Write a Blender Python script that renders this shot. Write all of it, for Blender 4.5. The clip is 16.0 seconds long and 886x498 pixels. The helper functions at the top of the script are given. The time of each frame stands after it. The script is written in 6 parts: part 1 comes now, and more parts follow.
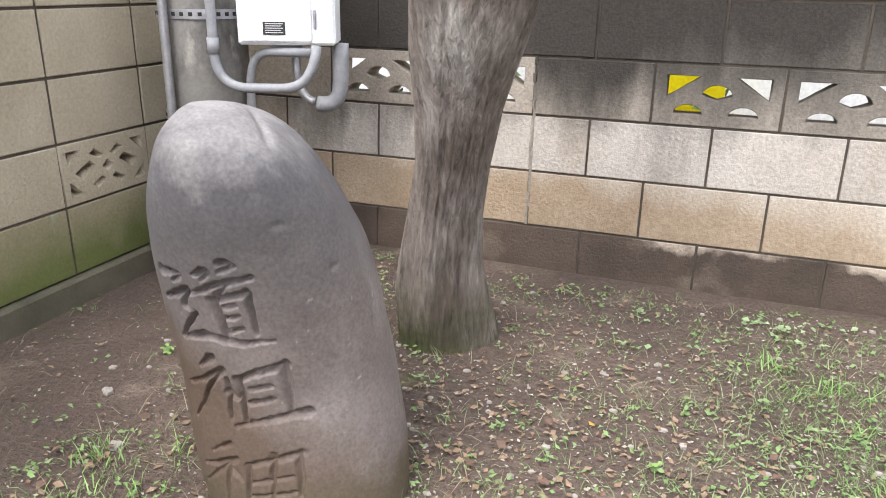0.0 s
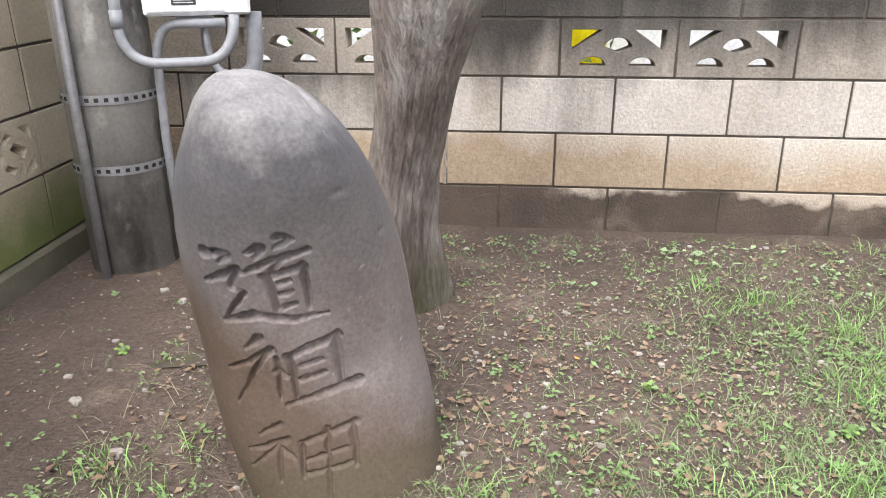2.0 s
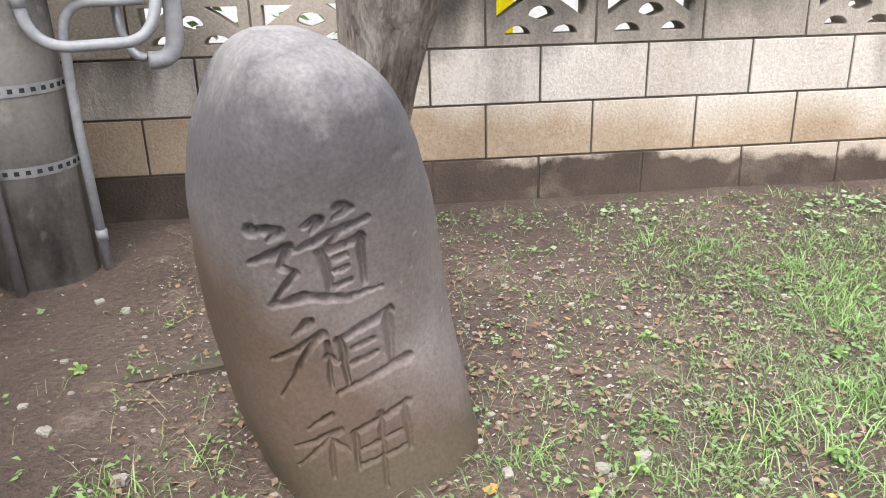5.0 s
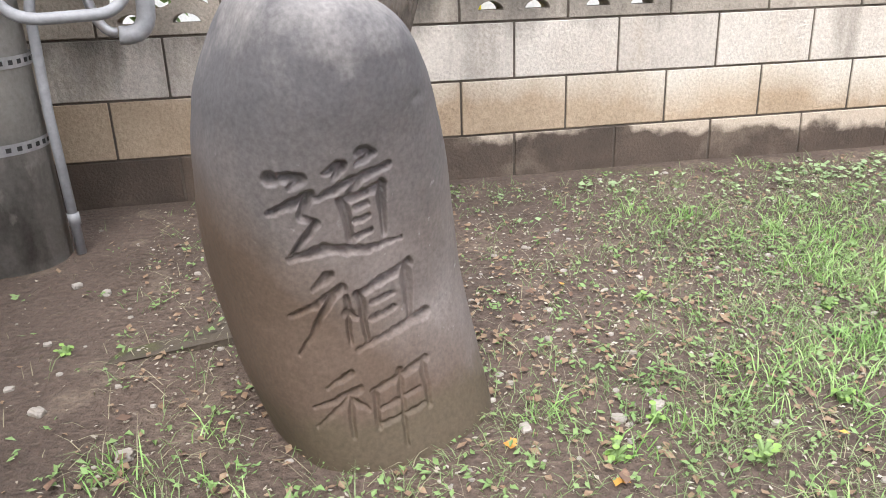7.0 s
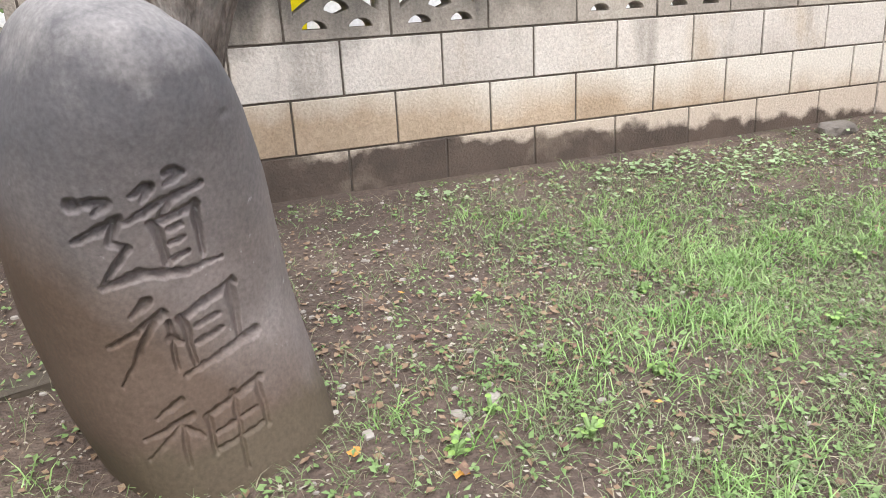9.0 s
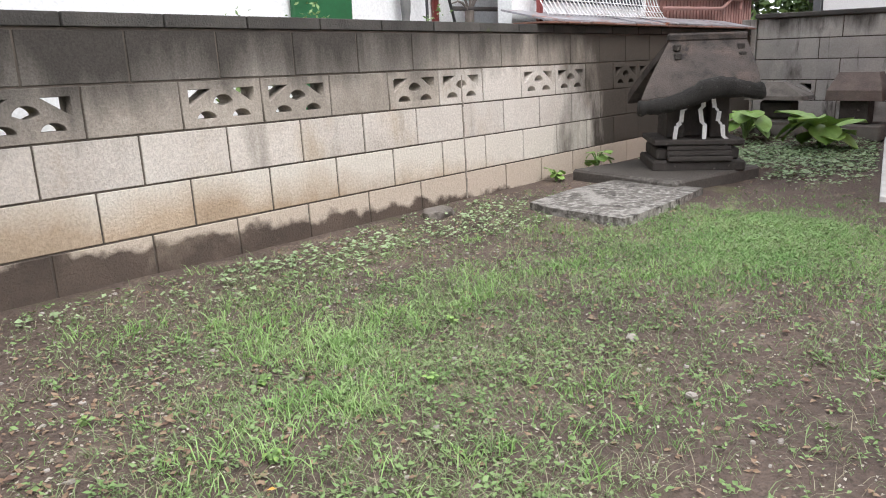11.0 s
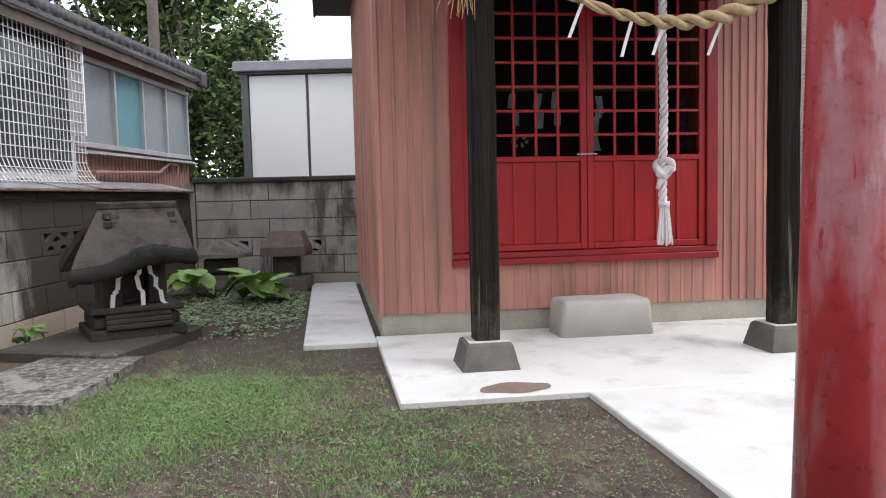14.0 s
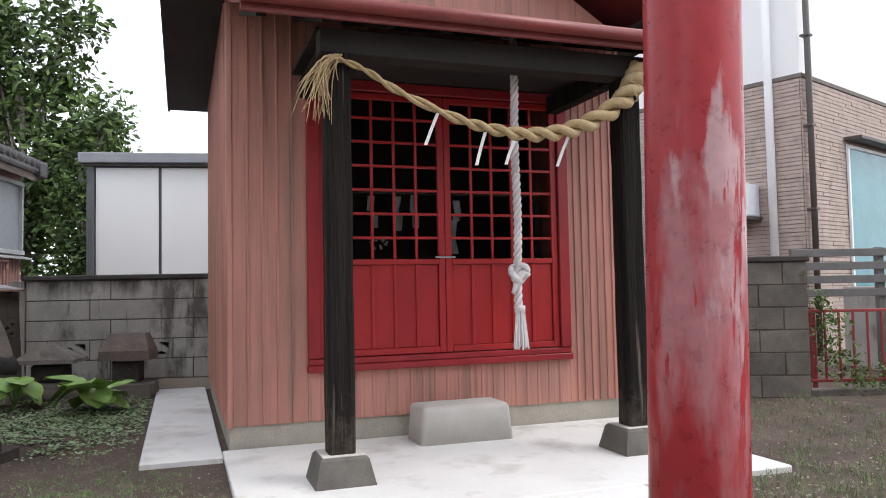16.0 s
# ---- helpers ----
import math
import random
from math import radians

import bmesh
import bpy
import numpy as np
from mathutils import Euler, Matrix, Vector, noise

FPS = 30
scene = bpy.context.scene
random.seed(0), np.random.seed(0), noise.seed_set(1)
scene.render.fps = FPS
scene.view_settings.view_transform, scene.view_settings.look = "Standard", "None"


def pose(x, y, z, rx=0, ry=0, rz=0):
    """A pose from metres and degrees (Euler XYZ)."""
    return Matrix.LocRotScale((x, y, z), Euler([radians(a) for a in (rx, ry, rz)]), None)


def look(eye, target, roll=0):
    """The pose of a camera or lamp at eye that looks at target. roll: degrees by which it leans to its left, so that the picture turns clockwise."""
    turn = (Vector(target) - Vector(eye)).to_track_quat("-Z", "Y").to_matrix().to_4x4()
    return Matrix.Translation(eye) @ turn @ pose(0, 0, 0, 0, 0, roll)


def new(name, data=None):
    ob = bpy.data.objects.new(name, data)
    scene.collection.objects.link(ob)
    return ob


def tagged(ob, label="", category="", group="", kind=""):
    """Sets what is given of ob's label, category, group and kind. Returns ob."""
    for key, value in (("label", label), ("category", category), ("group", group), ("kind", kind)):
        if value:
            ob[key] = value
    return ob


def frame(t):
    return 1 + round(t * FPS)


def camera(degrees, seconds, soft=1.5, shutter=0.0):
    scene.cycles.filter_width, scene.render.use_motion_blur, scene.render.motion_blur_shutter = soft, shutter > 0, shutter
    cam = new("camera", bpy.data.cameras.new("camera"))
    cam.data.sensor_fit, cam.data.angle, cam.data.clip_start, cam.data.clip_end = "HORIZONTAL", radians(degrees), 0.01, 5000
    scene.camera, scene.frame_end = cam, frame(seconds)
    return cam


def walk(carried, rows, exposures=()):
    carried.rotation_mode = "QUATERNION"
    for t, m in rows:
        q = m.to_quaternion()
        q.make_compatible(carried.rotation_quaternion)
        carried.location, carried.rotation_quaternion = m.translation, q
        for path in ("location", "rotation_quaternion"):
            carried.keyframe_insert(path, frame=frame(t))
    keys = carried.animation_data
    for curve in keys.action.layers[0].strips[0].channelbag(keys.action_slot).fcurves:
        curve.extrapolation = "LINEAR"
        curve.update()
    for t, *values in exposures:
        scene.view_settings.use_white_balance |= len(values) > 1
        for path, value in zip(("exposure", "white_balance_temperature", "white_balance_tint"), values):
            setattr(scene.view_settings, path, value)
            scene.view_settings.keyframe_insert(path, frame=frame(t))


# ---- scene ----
cam = camera(60.8, 16.0, soft=1.0)
PATH = [
    (0, (-0.007, 0.039, 0.998), (-0.661, 1.807, 0.328), 0.9),
    (0.5, (-0.089, 0.033, 0.994), (-0.608, 1.821, 0.266), 0.6),
    (1, (-0.188, -0.003, 0.981), (-0.615, 1.805, 0.24), 1.8),
    (1.5, (-0.31, -0.06, 0.982), (-0.609, 1.776, 0.248), 1.6),
    (2, (-0.381, -0.09, 0.979), (-0.565, 1.76, 0.241), -0.2),
    (2.5, (-0.439, -0.069, 0.966), (-0.538, 1.786, 0.224), -0.2),
    (3, (-0.499, -0.048, 0.95), (-0.508, 1.811, 0.21), -0.6),
    (3.5, (-0.538, -0.052, 0.945), (-0.453, 1.795, 0.184), 0.3),
    (4, (-0.603, -0.047, 0.937), (-0.435, 1.789, 0.161), -0.2),
    (4.2, (-0.642, -0.04, 0.929), (-0.443, 1.789, 0.145), -0.6),
    (6.3, (-0.784, -0.055, 0.864), (-0.539, 1.806, 0.173), -1.7),
    (6.5, (-0.805, -0.053, 0.852), (-0.512, 1.796, 0.148), -1.6),
    (7, (-0.841, -0.04, 0.826), (-0.487, 1.778, 0.071), -1.4),
    (7.5, (-0.847, -0.024, 0.816), (-0.462, 1.777, 0.036), -1.4),
    (8, (-0.833, -0.037, 0.816), (-0.378, 1.752, 0.046), -1.7),
    (8.2, (-0.827, -0.044, 0.814), (-0.342, 1.738, 0.045), -1.9),
    (10.3, (-0.733, -0.168, 0.822), (0.486, 1.323, 0.284), -1.5),
    (10.5, (-0.724, -0.18, 0.819), (0.56, 1.265, 0.306), -1.5),
    (11, (-0.706, -0.217, 0.813), (0.751, 1.063, 0.326), -1.6),
    (11.5, (-0.703, -0.24, 0.824), (0.898, 0.856, 0.341), -1.5),
    (12, (-0.693, -0.282, 0.835), (1.037, 0.617, 0.391), -1.5),
    (12.5, (-0.684, -0.293, 0.843), (1.14, 0.42, 0.435), -1.4),
    (13, (-0.666, -0.33, 0.873), (1.239, 0.187, 0.552), -1.6),
    (13.5, (-0.659, -0.373, 0.905), (1.31, -0.1, 0.684), -1.4),
    (14, (-0.655, -0.393, 0.928), (1.338, -0.315, 0.787), -1.3),
    (14.5, (-0.638, -0.392, 0.941), (1.36, -0.404, 0.857), -1.1),
    (15, (-0.627, -0.395, 0.962), (1.37, -0.5, 0.907), -0.9),
    (15.5, (-0.613, -0.423, 0.991), (1.374, -0.65, 1.008), -0.8),
    (16, (-0.558, -0.436, 0.982), (1.419, -0.72, 1.083), -1.1),
]
walk(cam, [(t, look(eye, target, roll)) for t, eye, target, roll in PATH],
     [(0, 1.42, 6380, 11), (3, 1.46, 6380, 11), (8, 1.48, 6380, 11), (10.4, 1.03, 6350, 11), (11, 1.03, 6350, 11), (12.2, 1.0, 6300, 10), (13.5, 0.7, 6250, 10), (14.5, 0.52, 6250, 10), (16, 0.52, 6250, 10)])

# ---- light ----
world = bpy.data.worlds.new("overcast_sky")
scene.world = world
world.use_nodes = True
wn, wl = world.node_tree.nodes, world.node_tree.links
bg = wn["Background"]
sky = wn.new("ShaderNodeTexSky")
sky.sky_type, sky.sun_disc = "NISHITA", False
sky.sun_elevation, sky.sun_rotation = radians(53), radians(198)
sky.air_density, sky.dust_density, sky.ozone_density = 1.0, 4.0, 0.5
cloud = wn.new("ShaderNodeMixRGB")
cloud.inputs[0].default_value = 0.8
cloud.inputs[2].default_value = (9.2, 9.4, 9.8, 1)
wl.new(sky.outputs[0], cloud.inputs[1])
wl.new(cloud.outputs[0], bg.inputs[0])
bg.inputs[1].default_value = 0.14
sun = new("sun", bpy.data.lights.new("sun", "SUN"))
sun.data.energy, sun.data.angle, sun.data.color = 1.0, radians(30), (1, 0.96, 0.9)
sun.matrix_world = look((0, 0, 17), (4, 12, 0))


# ---- materials ----
def rgb(c):
    return (c[0], c[1], c[2], 1)


def surf(name, a, b, scale=6.0, rough=0.85, bump=0.3, fine=60.0, metal=0.0, stains=(), vary=0.0, spec=0.4, coords="Object", stretch=(1, 1, 1), bump_d=0.01, lines=(), grain=0.22):
    """A weathered surface: two tones at a large and a fine scale, relief, and stains (colour, scale, start, end,
    stretch).
    lines: dirt, moss or another tone up to a ragged tide line (colour, direction, full, none, noise scale, raggedness)."""
    m = bpy.data.materials.new(name)
    m.use_nodes = True
    n, l = m.node_tree.nodes, m.node_tree.links
    p = n["Principled BSDF"]
    p.inputs["Roughness"].default_value, p.inputs["Metallic"].default_value = rough, metal
    p.inputs["Specular IOR Level"].default_value = spec
    if coords == "World":
        co = n.new("ShaderNodeNewGeometry").outputs["Position"]
    else:
        co = n.new("ShaderNodeTexCoord").outputs[coords]
    mp = n.new("ShaderNodeMapping")
    mp.inputs["Scale"].default_value = stretch
    l.new(co, mp.inputs[0])

    def tex(s, detail=6, vec=mp.outputs[0], r=0.6):
        t = n.new("ShaderNodeTexNoise")
        t.inputs["Scale"].default_value, t.inputs["Detail"].default_value, t.inputs["Roughness"].default_value = s, detail, r
        l.new(vec, t.inputs[0])
        return t.outputs[0]

    def remap(v, lo, hi, to0=0.0, to1=1.0):
        r = n.new("ShaderNodeMapRange")
        r.inputs[1].default_value, r.inputs[2].default_value, r.inputs[3].default_value, r.inputs[4].default_value = lo, hi, to0, to1
        l.new(v, r.inputs[0])
        return r.outputs[0]

    def mix(f, c1, c2, how="MIX"):
        x = n.new("ShaderNodeMixRGB")
        x.blend_type = how
        for k, v in ((0, f), (1, c1), (2, c2)):
            if isinstance(v, (tuple, float, int)):
                x.inputs[k].default_value = rgb(v) if k else v
            else:
                l.new(v, x.inputs[k])
        return x.outputs[0]

    big, small = tex(scale), tex(fine, 4)
    col = mix(remap(big, 0.35, 0.65), a, b)
    if vary:
        info = n.new("ShaderNodeObjectInfo")
        col = mix(1.0, col, mix(info.outputs["Random"], (1 - vary,) * 3, (1 + vary,) * 3), "MULTIPLY")
    for s in stains:
        colour, sc, lo, hi = s[:4]
        vec = mp.outputs[0]
        if len(s) > 4:
            m2 = n.new("ShaderNodeMapping")
            m2.inputs["Scale"].default_value = s[4]
            l.new(co, m2.inputs[0])
            vec = m2.outputs[0]
        f = remap(tex(sc, 7, vec), lo, hi)
        col = mix(f, col, colour)
    for colour, way, full, none, sc, amp, *pull in lines:
        vec = co
        if pull:
            m3 = n.new("ShaderNodeMapping")
            m3.inputs["Scale"].default_value = pull[0]
            l.new(co, m3.inputs[0])
            vec = m3.outputs[0]
        dot = n.new("ShaderNodeVectorMath")
        dot.operation = "DOT_PRODUCT"
        dot.inputs[1].default_value = way
        l.new(co, dot.inputs[0])
        rag = n.new("ShaderNodeMath")
        rag.operation = "MULTIPLY_ADD"
        l.new(tex(sc, 6, vec), rag.inputs[0])
        rag.inputs[1].default_value = amp
        l.new(dot.outputs["Value"], rag.inputs[2])
        col = mix(remap(rag.outputs[0], full + amp / 2, none + amp / 2), colour, col)
    col = mix(grain, col, mix(remap(small, 0.3, 0.7), (0.45, 0.45, 0.45), (1.55, 1.55, 1.55)), "MULTIPLY")
    l.new(col, p.inputs["Base Color"])
    if bump:
        bn = n.new("ShaderNodeBump")
        bn.inputs["Strength"].default_value, bn.inputs["Distance"].default_value = bump, bump_d
        hsum = n.new("ShaderNodeMath")
        l.new(small, hsum.inputs[0]), l.new(big, hsum.inputs[1])
        l.new(hsum.outputs[0], bn.inputs["Height"])
        l.new(bn.outputs[0], p.inputs["Normal"])
    rr = remap(small, 0.2, 0.8, max(0.02, rough - 0.1), min(1, rough + 0.08))
    l.new(rr, p.inputs["Roughness"])
    return m


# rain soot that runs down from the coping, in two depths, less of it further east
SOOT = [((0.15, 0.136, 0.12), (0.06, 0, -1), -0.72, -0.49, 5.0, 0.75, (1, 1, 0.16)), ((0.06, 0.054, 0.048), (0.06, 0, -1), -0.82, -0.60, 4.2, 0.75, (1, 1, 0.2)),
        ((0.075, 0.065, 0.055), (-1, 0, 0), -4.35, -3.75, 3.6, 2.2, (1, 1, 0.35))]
m_tan = surf("block_tan", (0.43, 0.342, 0.252), (0.35, 0.27, 0.19), 2.2, 0.9, 0.5, 90, spec=0.12, coords="World", vary=0.06, grain=0.3, stains=[((0.29, 0.21, 0.14), 2.5, 0.54, 0.8, (1, 1, 0.6)), ((0.53, 0.47, 0.40), 5, 0.62, 0.8)], lines=[((0.56, 0.52, 0.46), (-0.07, 0, -1), -0.42, -0.27, 3, 0.3, (1, 1, 0.5)), SOOT[2]])
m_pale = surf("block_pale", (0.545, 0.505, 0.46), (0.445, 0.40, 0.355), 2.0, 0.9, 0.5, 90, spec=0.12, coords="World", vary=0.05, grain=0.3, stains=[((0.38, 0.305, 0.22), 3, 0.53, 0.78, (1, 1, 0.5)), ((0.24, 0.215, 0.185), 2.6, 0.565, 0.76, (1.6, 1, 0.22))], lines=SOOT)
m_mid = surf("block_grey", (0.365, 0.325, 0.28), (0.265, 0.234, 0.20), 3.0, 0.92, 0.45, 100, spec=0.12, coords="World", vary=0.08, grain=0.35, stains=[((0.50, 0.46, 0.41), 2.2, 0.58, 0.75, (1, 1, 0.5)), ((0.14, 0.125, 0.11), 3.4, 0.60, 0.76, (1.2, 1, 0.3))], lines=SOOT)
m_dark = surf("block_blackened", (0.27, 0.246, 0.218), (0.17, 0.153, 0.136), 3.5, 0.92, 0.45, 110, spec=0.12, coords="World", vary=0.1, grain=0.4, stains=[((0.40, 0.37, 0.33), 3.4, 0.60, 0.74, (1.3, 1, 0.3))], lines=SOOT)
m_base = surf("block_damp", (0.105, 0.078, 0.06), (0.062, 0.046, 0.036), 4.0, 0.7, 0.6, 100, coords="World", vary=0.1, stains=[((0.15, 0.118, 0.09), 6, 0.56, 0.7)], lines=[((0.47, 0.40, 0.325), (-0.05, 0, -1), -0.185, -0.15, 5.5, 0.24)])
m_clean = surf("block_clean_grey", (0.40, 0.355, 0.305), (0.31, 0.272, 0.23), 3.0, 0.92, 0.45, 100, spec=0.12, coords="World", vary=0.06, grain=0.35, stains=[((0.47, 0.42, 0.36), 2.2, 0.58, 0.75, (1, 1, 0.5))])
m_mortar = surf("mortar", (0.115, 0.095, 0.078), (0.065, 0.055, 0.046), 8, 0.95, 0.4, 90, coords="World")
m_leftblock = surf("block_olive", (0.48, 0.43, 0.33), (0.385, 0.335, 0.245), 2.2, 0.9, 0.5, 90, coords="World", vary=0.06, stains=[((0.52, 0.47, 0.36), 2.5, 0.6, 0.8, (1, 1, 0.3))])
m_algae = surf("block_algae", (0.35, 0.31, 0.215), (0.27, 0.235, 0.155), 2.2, 0.9, 0.5, 90, coords="World", vary=0.06, stains=[((0.34, 0.38, 0.27), 6.0, 0.64, 0.72, (1, 1, 0.3))], lines=[((0.135, 0.155, 0.05), (0, 0, 1), 0.12, 0.30, 4, 0.3)])
m_curb = surf("curb_concrete", (0.14, 0.125, 0.09), (0.09, 0.085, 0.06), 5, 0.9, 0.5, 80, coords="World")
m_backwall = surf("block_sooty", (0.46, 0.435, 0.40), (0.36, 0.34, 0.315), 2.5, 0.92, 0.4, 90, spec=0.12, coords="World", vary=0.07, stains=[((0.15, 0.138, 0.125), 2.6, 0.54, 0.66, (1, 1.5, 0.6)), ((0.47, 0.44, 0.40), 3.4, 0.60, 0.70, (1, 1.4, 0.5)), ((0.07, 0.064, 0.058), 5, 0.62, 0.72, (1, 2.5, 0.25))], lines=[((0.085, 0.078, 0.07), (0, 0, -1), -1.18, -0.98, 5, 0.7, (1, 1, 0.25))])
m_farwall = surf("block_wall_far_black", (0.20, 0.178, 0.152), (0.11, 0.098, 0.085), 3, 0.9, 0.5, 90, coords="World", vary=0.2, stains=[((0.27, 0.245, 0.215), 2.2, 0.60, 0.75, (1.5, 1, 0.3)), ((0.07, 0.065, 0.025), 4, 0.6, 0.75)])
m_coping = surf("coping_black", (0.085, 0.078, 0.07), (0.05, 0.047, 0.043), 5, 0.95, 0.8, 110, coords="World", vary=0.2, stains=[((0.28, 0.26, 0.22), 5, 0.66, 0.8), ((0.07, 0.085, 0.03), 7, 0.62, 0.75)])
# upper part darker, crown paler, lower left and foot brown
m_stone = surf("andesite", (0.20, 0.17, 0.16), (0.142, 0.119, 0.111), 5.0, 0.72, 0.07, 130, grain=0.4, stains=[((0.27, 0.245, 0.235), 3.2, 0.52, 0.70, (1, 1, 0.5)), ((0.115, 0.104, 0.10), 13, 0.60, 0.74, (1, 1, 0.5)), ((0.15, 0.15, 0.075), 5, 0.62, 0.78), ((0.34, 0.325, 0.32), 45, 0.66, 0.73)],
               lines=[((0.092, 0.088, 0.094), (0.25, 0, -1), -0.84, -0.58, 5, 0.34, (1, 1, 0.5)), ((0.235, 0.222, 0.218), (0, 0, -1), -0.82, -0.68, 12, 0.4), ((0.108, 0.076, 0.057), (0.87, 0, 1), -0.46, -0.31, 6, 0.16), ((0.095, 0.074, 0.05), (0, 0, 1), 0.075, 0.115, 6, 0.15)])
m_mossstone = surf("hokora_stone", (0.06, 0.051, 0.046), (0.034, 0.03, 0.026), 6, 0.85, 0.8, 90, grain=0.4, stains=[((0.17, 0.15, 0.13), 14, 0.66, 0.73), ((0.09, 0.07, 0.055), 3, 0.56, 0.75)])
m_roofstone = surf("hokora_roof_stone", (0.092, 0.075, 0.066), (0.055, 0.045, 0.04), 5, 0.85, 0.8, 90, grain=0.4, stains=[((0.135, 0.10, 0.082), 4, 0.55, 0.72), ((0.025, 0.022, 0.02), 5, 0.54, 0.68)])
m_lichen = surf("lichen_stone", (0.016, 0.0145, 0.013), (0.028, 0.026, 0.023), 8, 0.95, 0.8, 90, stains=[((0.08, 0.078, 0.07), 30, 0.60, 0.70), ((0.30, 0.30, 0.27), 60, 0.70, 0.76)])
m_slab = surf("slab_stone", (0.15, 0.138, 0.122), (0.085, 0.078, 0.07), 5, 0.85, 0.8, 70, coords="World", grain=0.5, stains=[((0.38, 0.365, 0.335), 22, 0.47, 0.64), ((0.045, 0.04, 0.036), 12, 0.56, 0.66), ((0.30, 0.285, 0.26), 5, 0.52, 0.62)], lines=[((0.075, 0.066, 0.058), (-1, 0, 0), -3.62, -3.4, 6, 0.3)])
m_rock = surf("rock_grey", (0.19, 0.17, 0.15), (0.12, 0.105, 0.09), 6, 0.92, 0.6, 90, stains=[((0.085, 0.075, 0.065), 5, 0.55, 0.7)])
m_redrock = surf("rock_reddish", (0.20, 0.155, 0.135), (0.125, 0.10, 0.088), 6, 0.92, 0.6, 90, stains=[((0.32, 0.28, 0.25), 7, 0.66, 0.75)])
m_pole = surf("pole_concrete", (0.31, 0.298, 0.278), (0.20, 0.19, 0.177), 3.5, 0.9, 0.25, 80, coords="World", stains=[((0.09, 0.085, 0.078), 4.0, 0.50, 0.62, (1, 1, 0.5)), ((0.40, 0.385, 0.35), 7.0, 0.60, 0.68, (1, 1, 0.5)), ((0.30, 0.285, 0.26), 2.2, 0.56, 0.7, (1.5, 1.5, 0.2))])
m_conduit = surf("grey_conduit", (0.30, 0.305, 0.325), (0.235, 0.24, 0.255), 12, 0.45, 0.05, 60, stains=[((0.2, 0.19, 0.18), 14, 0.62, 0.8)])
m_steel = surf("galvanised", (0.46, 0.46, 0.48), (0.35, 0.35, 0.375), 14, 0.42, 0.1, 80, metal=0.7)
# near-black colour that stands in for the shade inside holes and vents
m_gapshade = surf("gap_shade", (0.02, 0.02, 0.02), (0.03, 0.03, 0.03), 9, 0.9, 0)
m_boxwhite = surf("painted_white_metal", (0.84, 0.86, 0.88), (0.80, 0.82, 0.85), 5, 0.35, 0.03, 60)
m_plate = surf("black_plate", (0.03, 0.03, 0.032), (0.04, 0.04, 0.04), 20, 0.4, 0)
m_ink = surf("pale_ink", (0.6, 0.6, 0.6), (0.55, 0.55, 0.55), 20, 0.6, 0)
m_bark = surf("bark", (0.30, 0.262, 0.235), (0.185, 0.153, 0.134), 9, 0.95, 0.8, 75, stretch=(1, 1, 0.2), bump_d=0.02, grain=0.6, stains=[((0.41, 0.385, 0.36), 4.0, 0.52, 0.64, (1, 1, 0.3)), ((0.12, 0.097, 0.083), 3.0, 0.50, 0.62, (1, 1, 0.25)), ((0.095, 0.078, 0.068), 30, 0.60, 0.70, (1, 1, 0.22))],
              lines=[((0.068, 0.072, 0.03), (0.25, 0, 1), -0.02, 0.22, 12, 0.4)])
m_leafdark = surf("leaf_dark", (0.05, 0.085, 0.03), (0.075, 0.12, 0.035), 3, 0.5, 0, 20, coords="World")
m_leaflight = surf("leaf_light", (0.13, 0.20, 0.045), (0.085, 0.15, 0.035), 3, 0.5, 0, 20, coords="World")
m_pad = surf("new_concrete", (0.75, 0.74, 0.72), (0.68, 0.67, 0.65), 1.5, 0.6, 0.08, 50, coords="World", grain=0.06, stains=[((0.50, 0.475, 0.445), 2.2, 0.54, 0.72), ((0.56, 0.53, 0.49), 6, 0.60, 0.75)])
m_wet = surf("rust_damp_concrete", (0.27, 0.205, 0.16), (0.19, 0.145, 0.115), 9, 0.5, 0.1, 70)
m_plinth = surf("plinth_concrete", (0.17, 0.155, 0.138), (0.105, 0.096, 0.085), 5, 0.88, 0.3, 80, stains=[((0.58, 0.56, 0.52), 3, 0.6, 0.75)])
m_plinthtop = surf("plinth_top", (0.62, 0.59, 0.55), (0.5, 0.475, 0.44), 6, 0.85, 0.2, 80)
m_stepstone = surf("step_concrete", (0.54, 0.515, 0.48), (0.46, 0.44, 0.41), 3, 0.88, 0.2, 120, grain=0.1)
m_found = surf("foundation_concrete", (0.46, 0.42, 0.35), (0.36, 0.33, 0.28), 4, 0.88, 0.2, 80, stains=[((0.27, 0.25, 0.22), 3, 0.6, 0.75)])
m_salmon = surf("salmon_sheet", (0.56, 0.262, 0.21), (0.50, 0.228, 0.182), 1.2, 0.5, 0.0, 40, grain=0.05, stains=[((0.36, 0.19, 0.15), 2.2, 0.50, 0.78, (2.4, 2.4, 0.22)), ((0.27, 0.155, 0.125), 4.0, 0.47, 0.75, (2.2, 2.2, 0.12)), ((0.20, 0.13, 0.11), 9.0, 0.56, 0.74, (3, 3, 0.08))])
m_red = surf("vermilion_paint", (0.40, 0.022, 0.024), (0.33, 0.018, 0.021), 3, 0.4, 0.05, 40, grain=0.1)
m_redframe = surf("red_frame_paint", (0.32, 0.022, 0.027), (0.25, 0.018, 0.023), 3, 0.42, 0.05, 40, grain=0.1)
m_roofred = surf("red_roof_sheet", (0.25, 0.055, 0.05), (0.20, 0.045, 0.042), 3, 0.4, 0.05, 40)
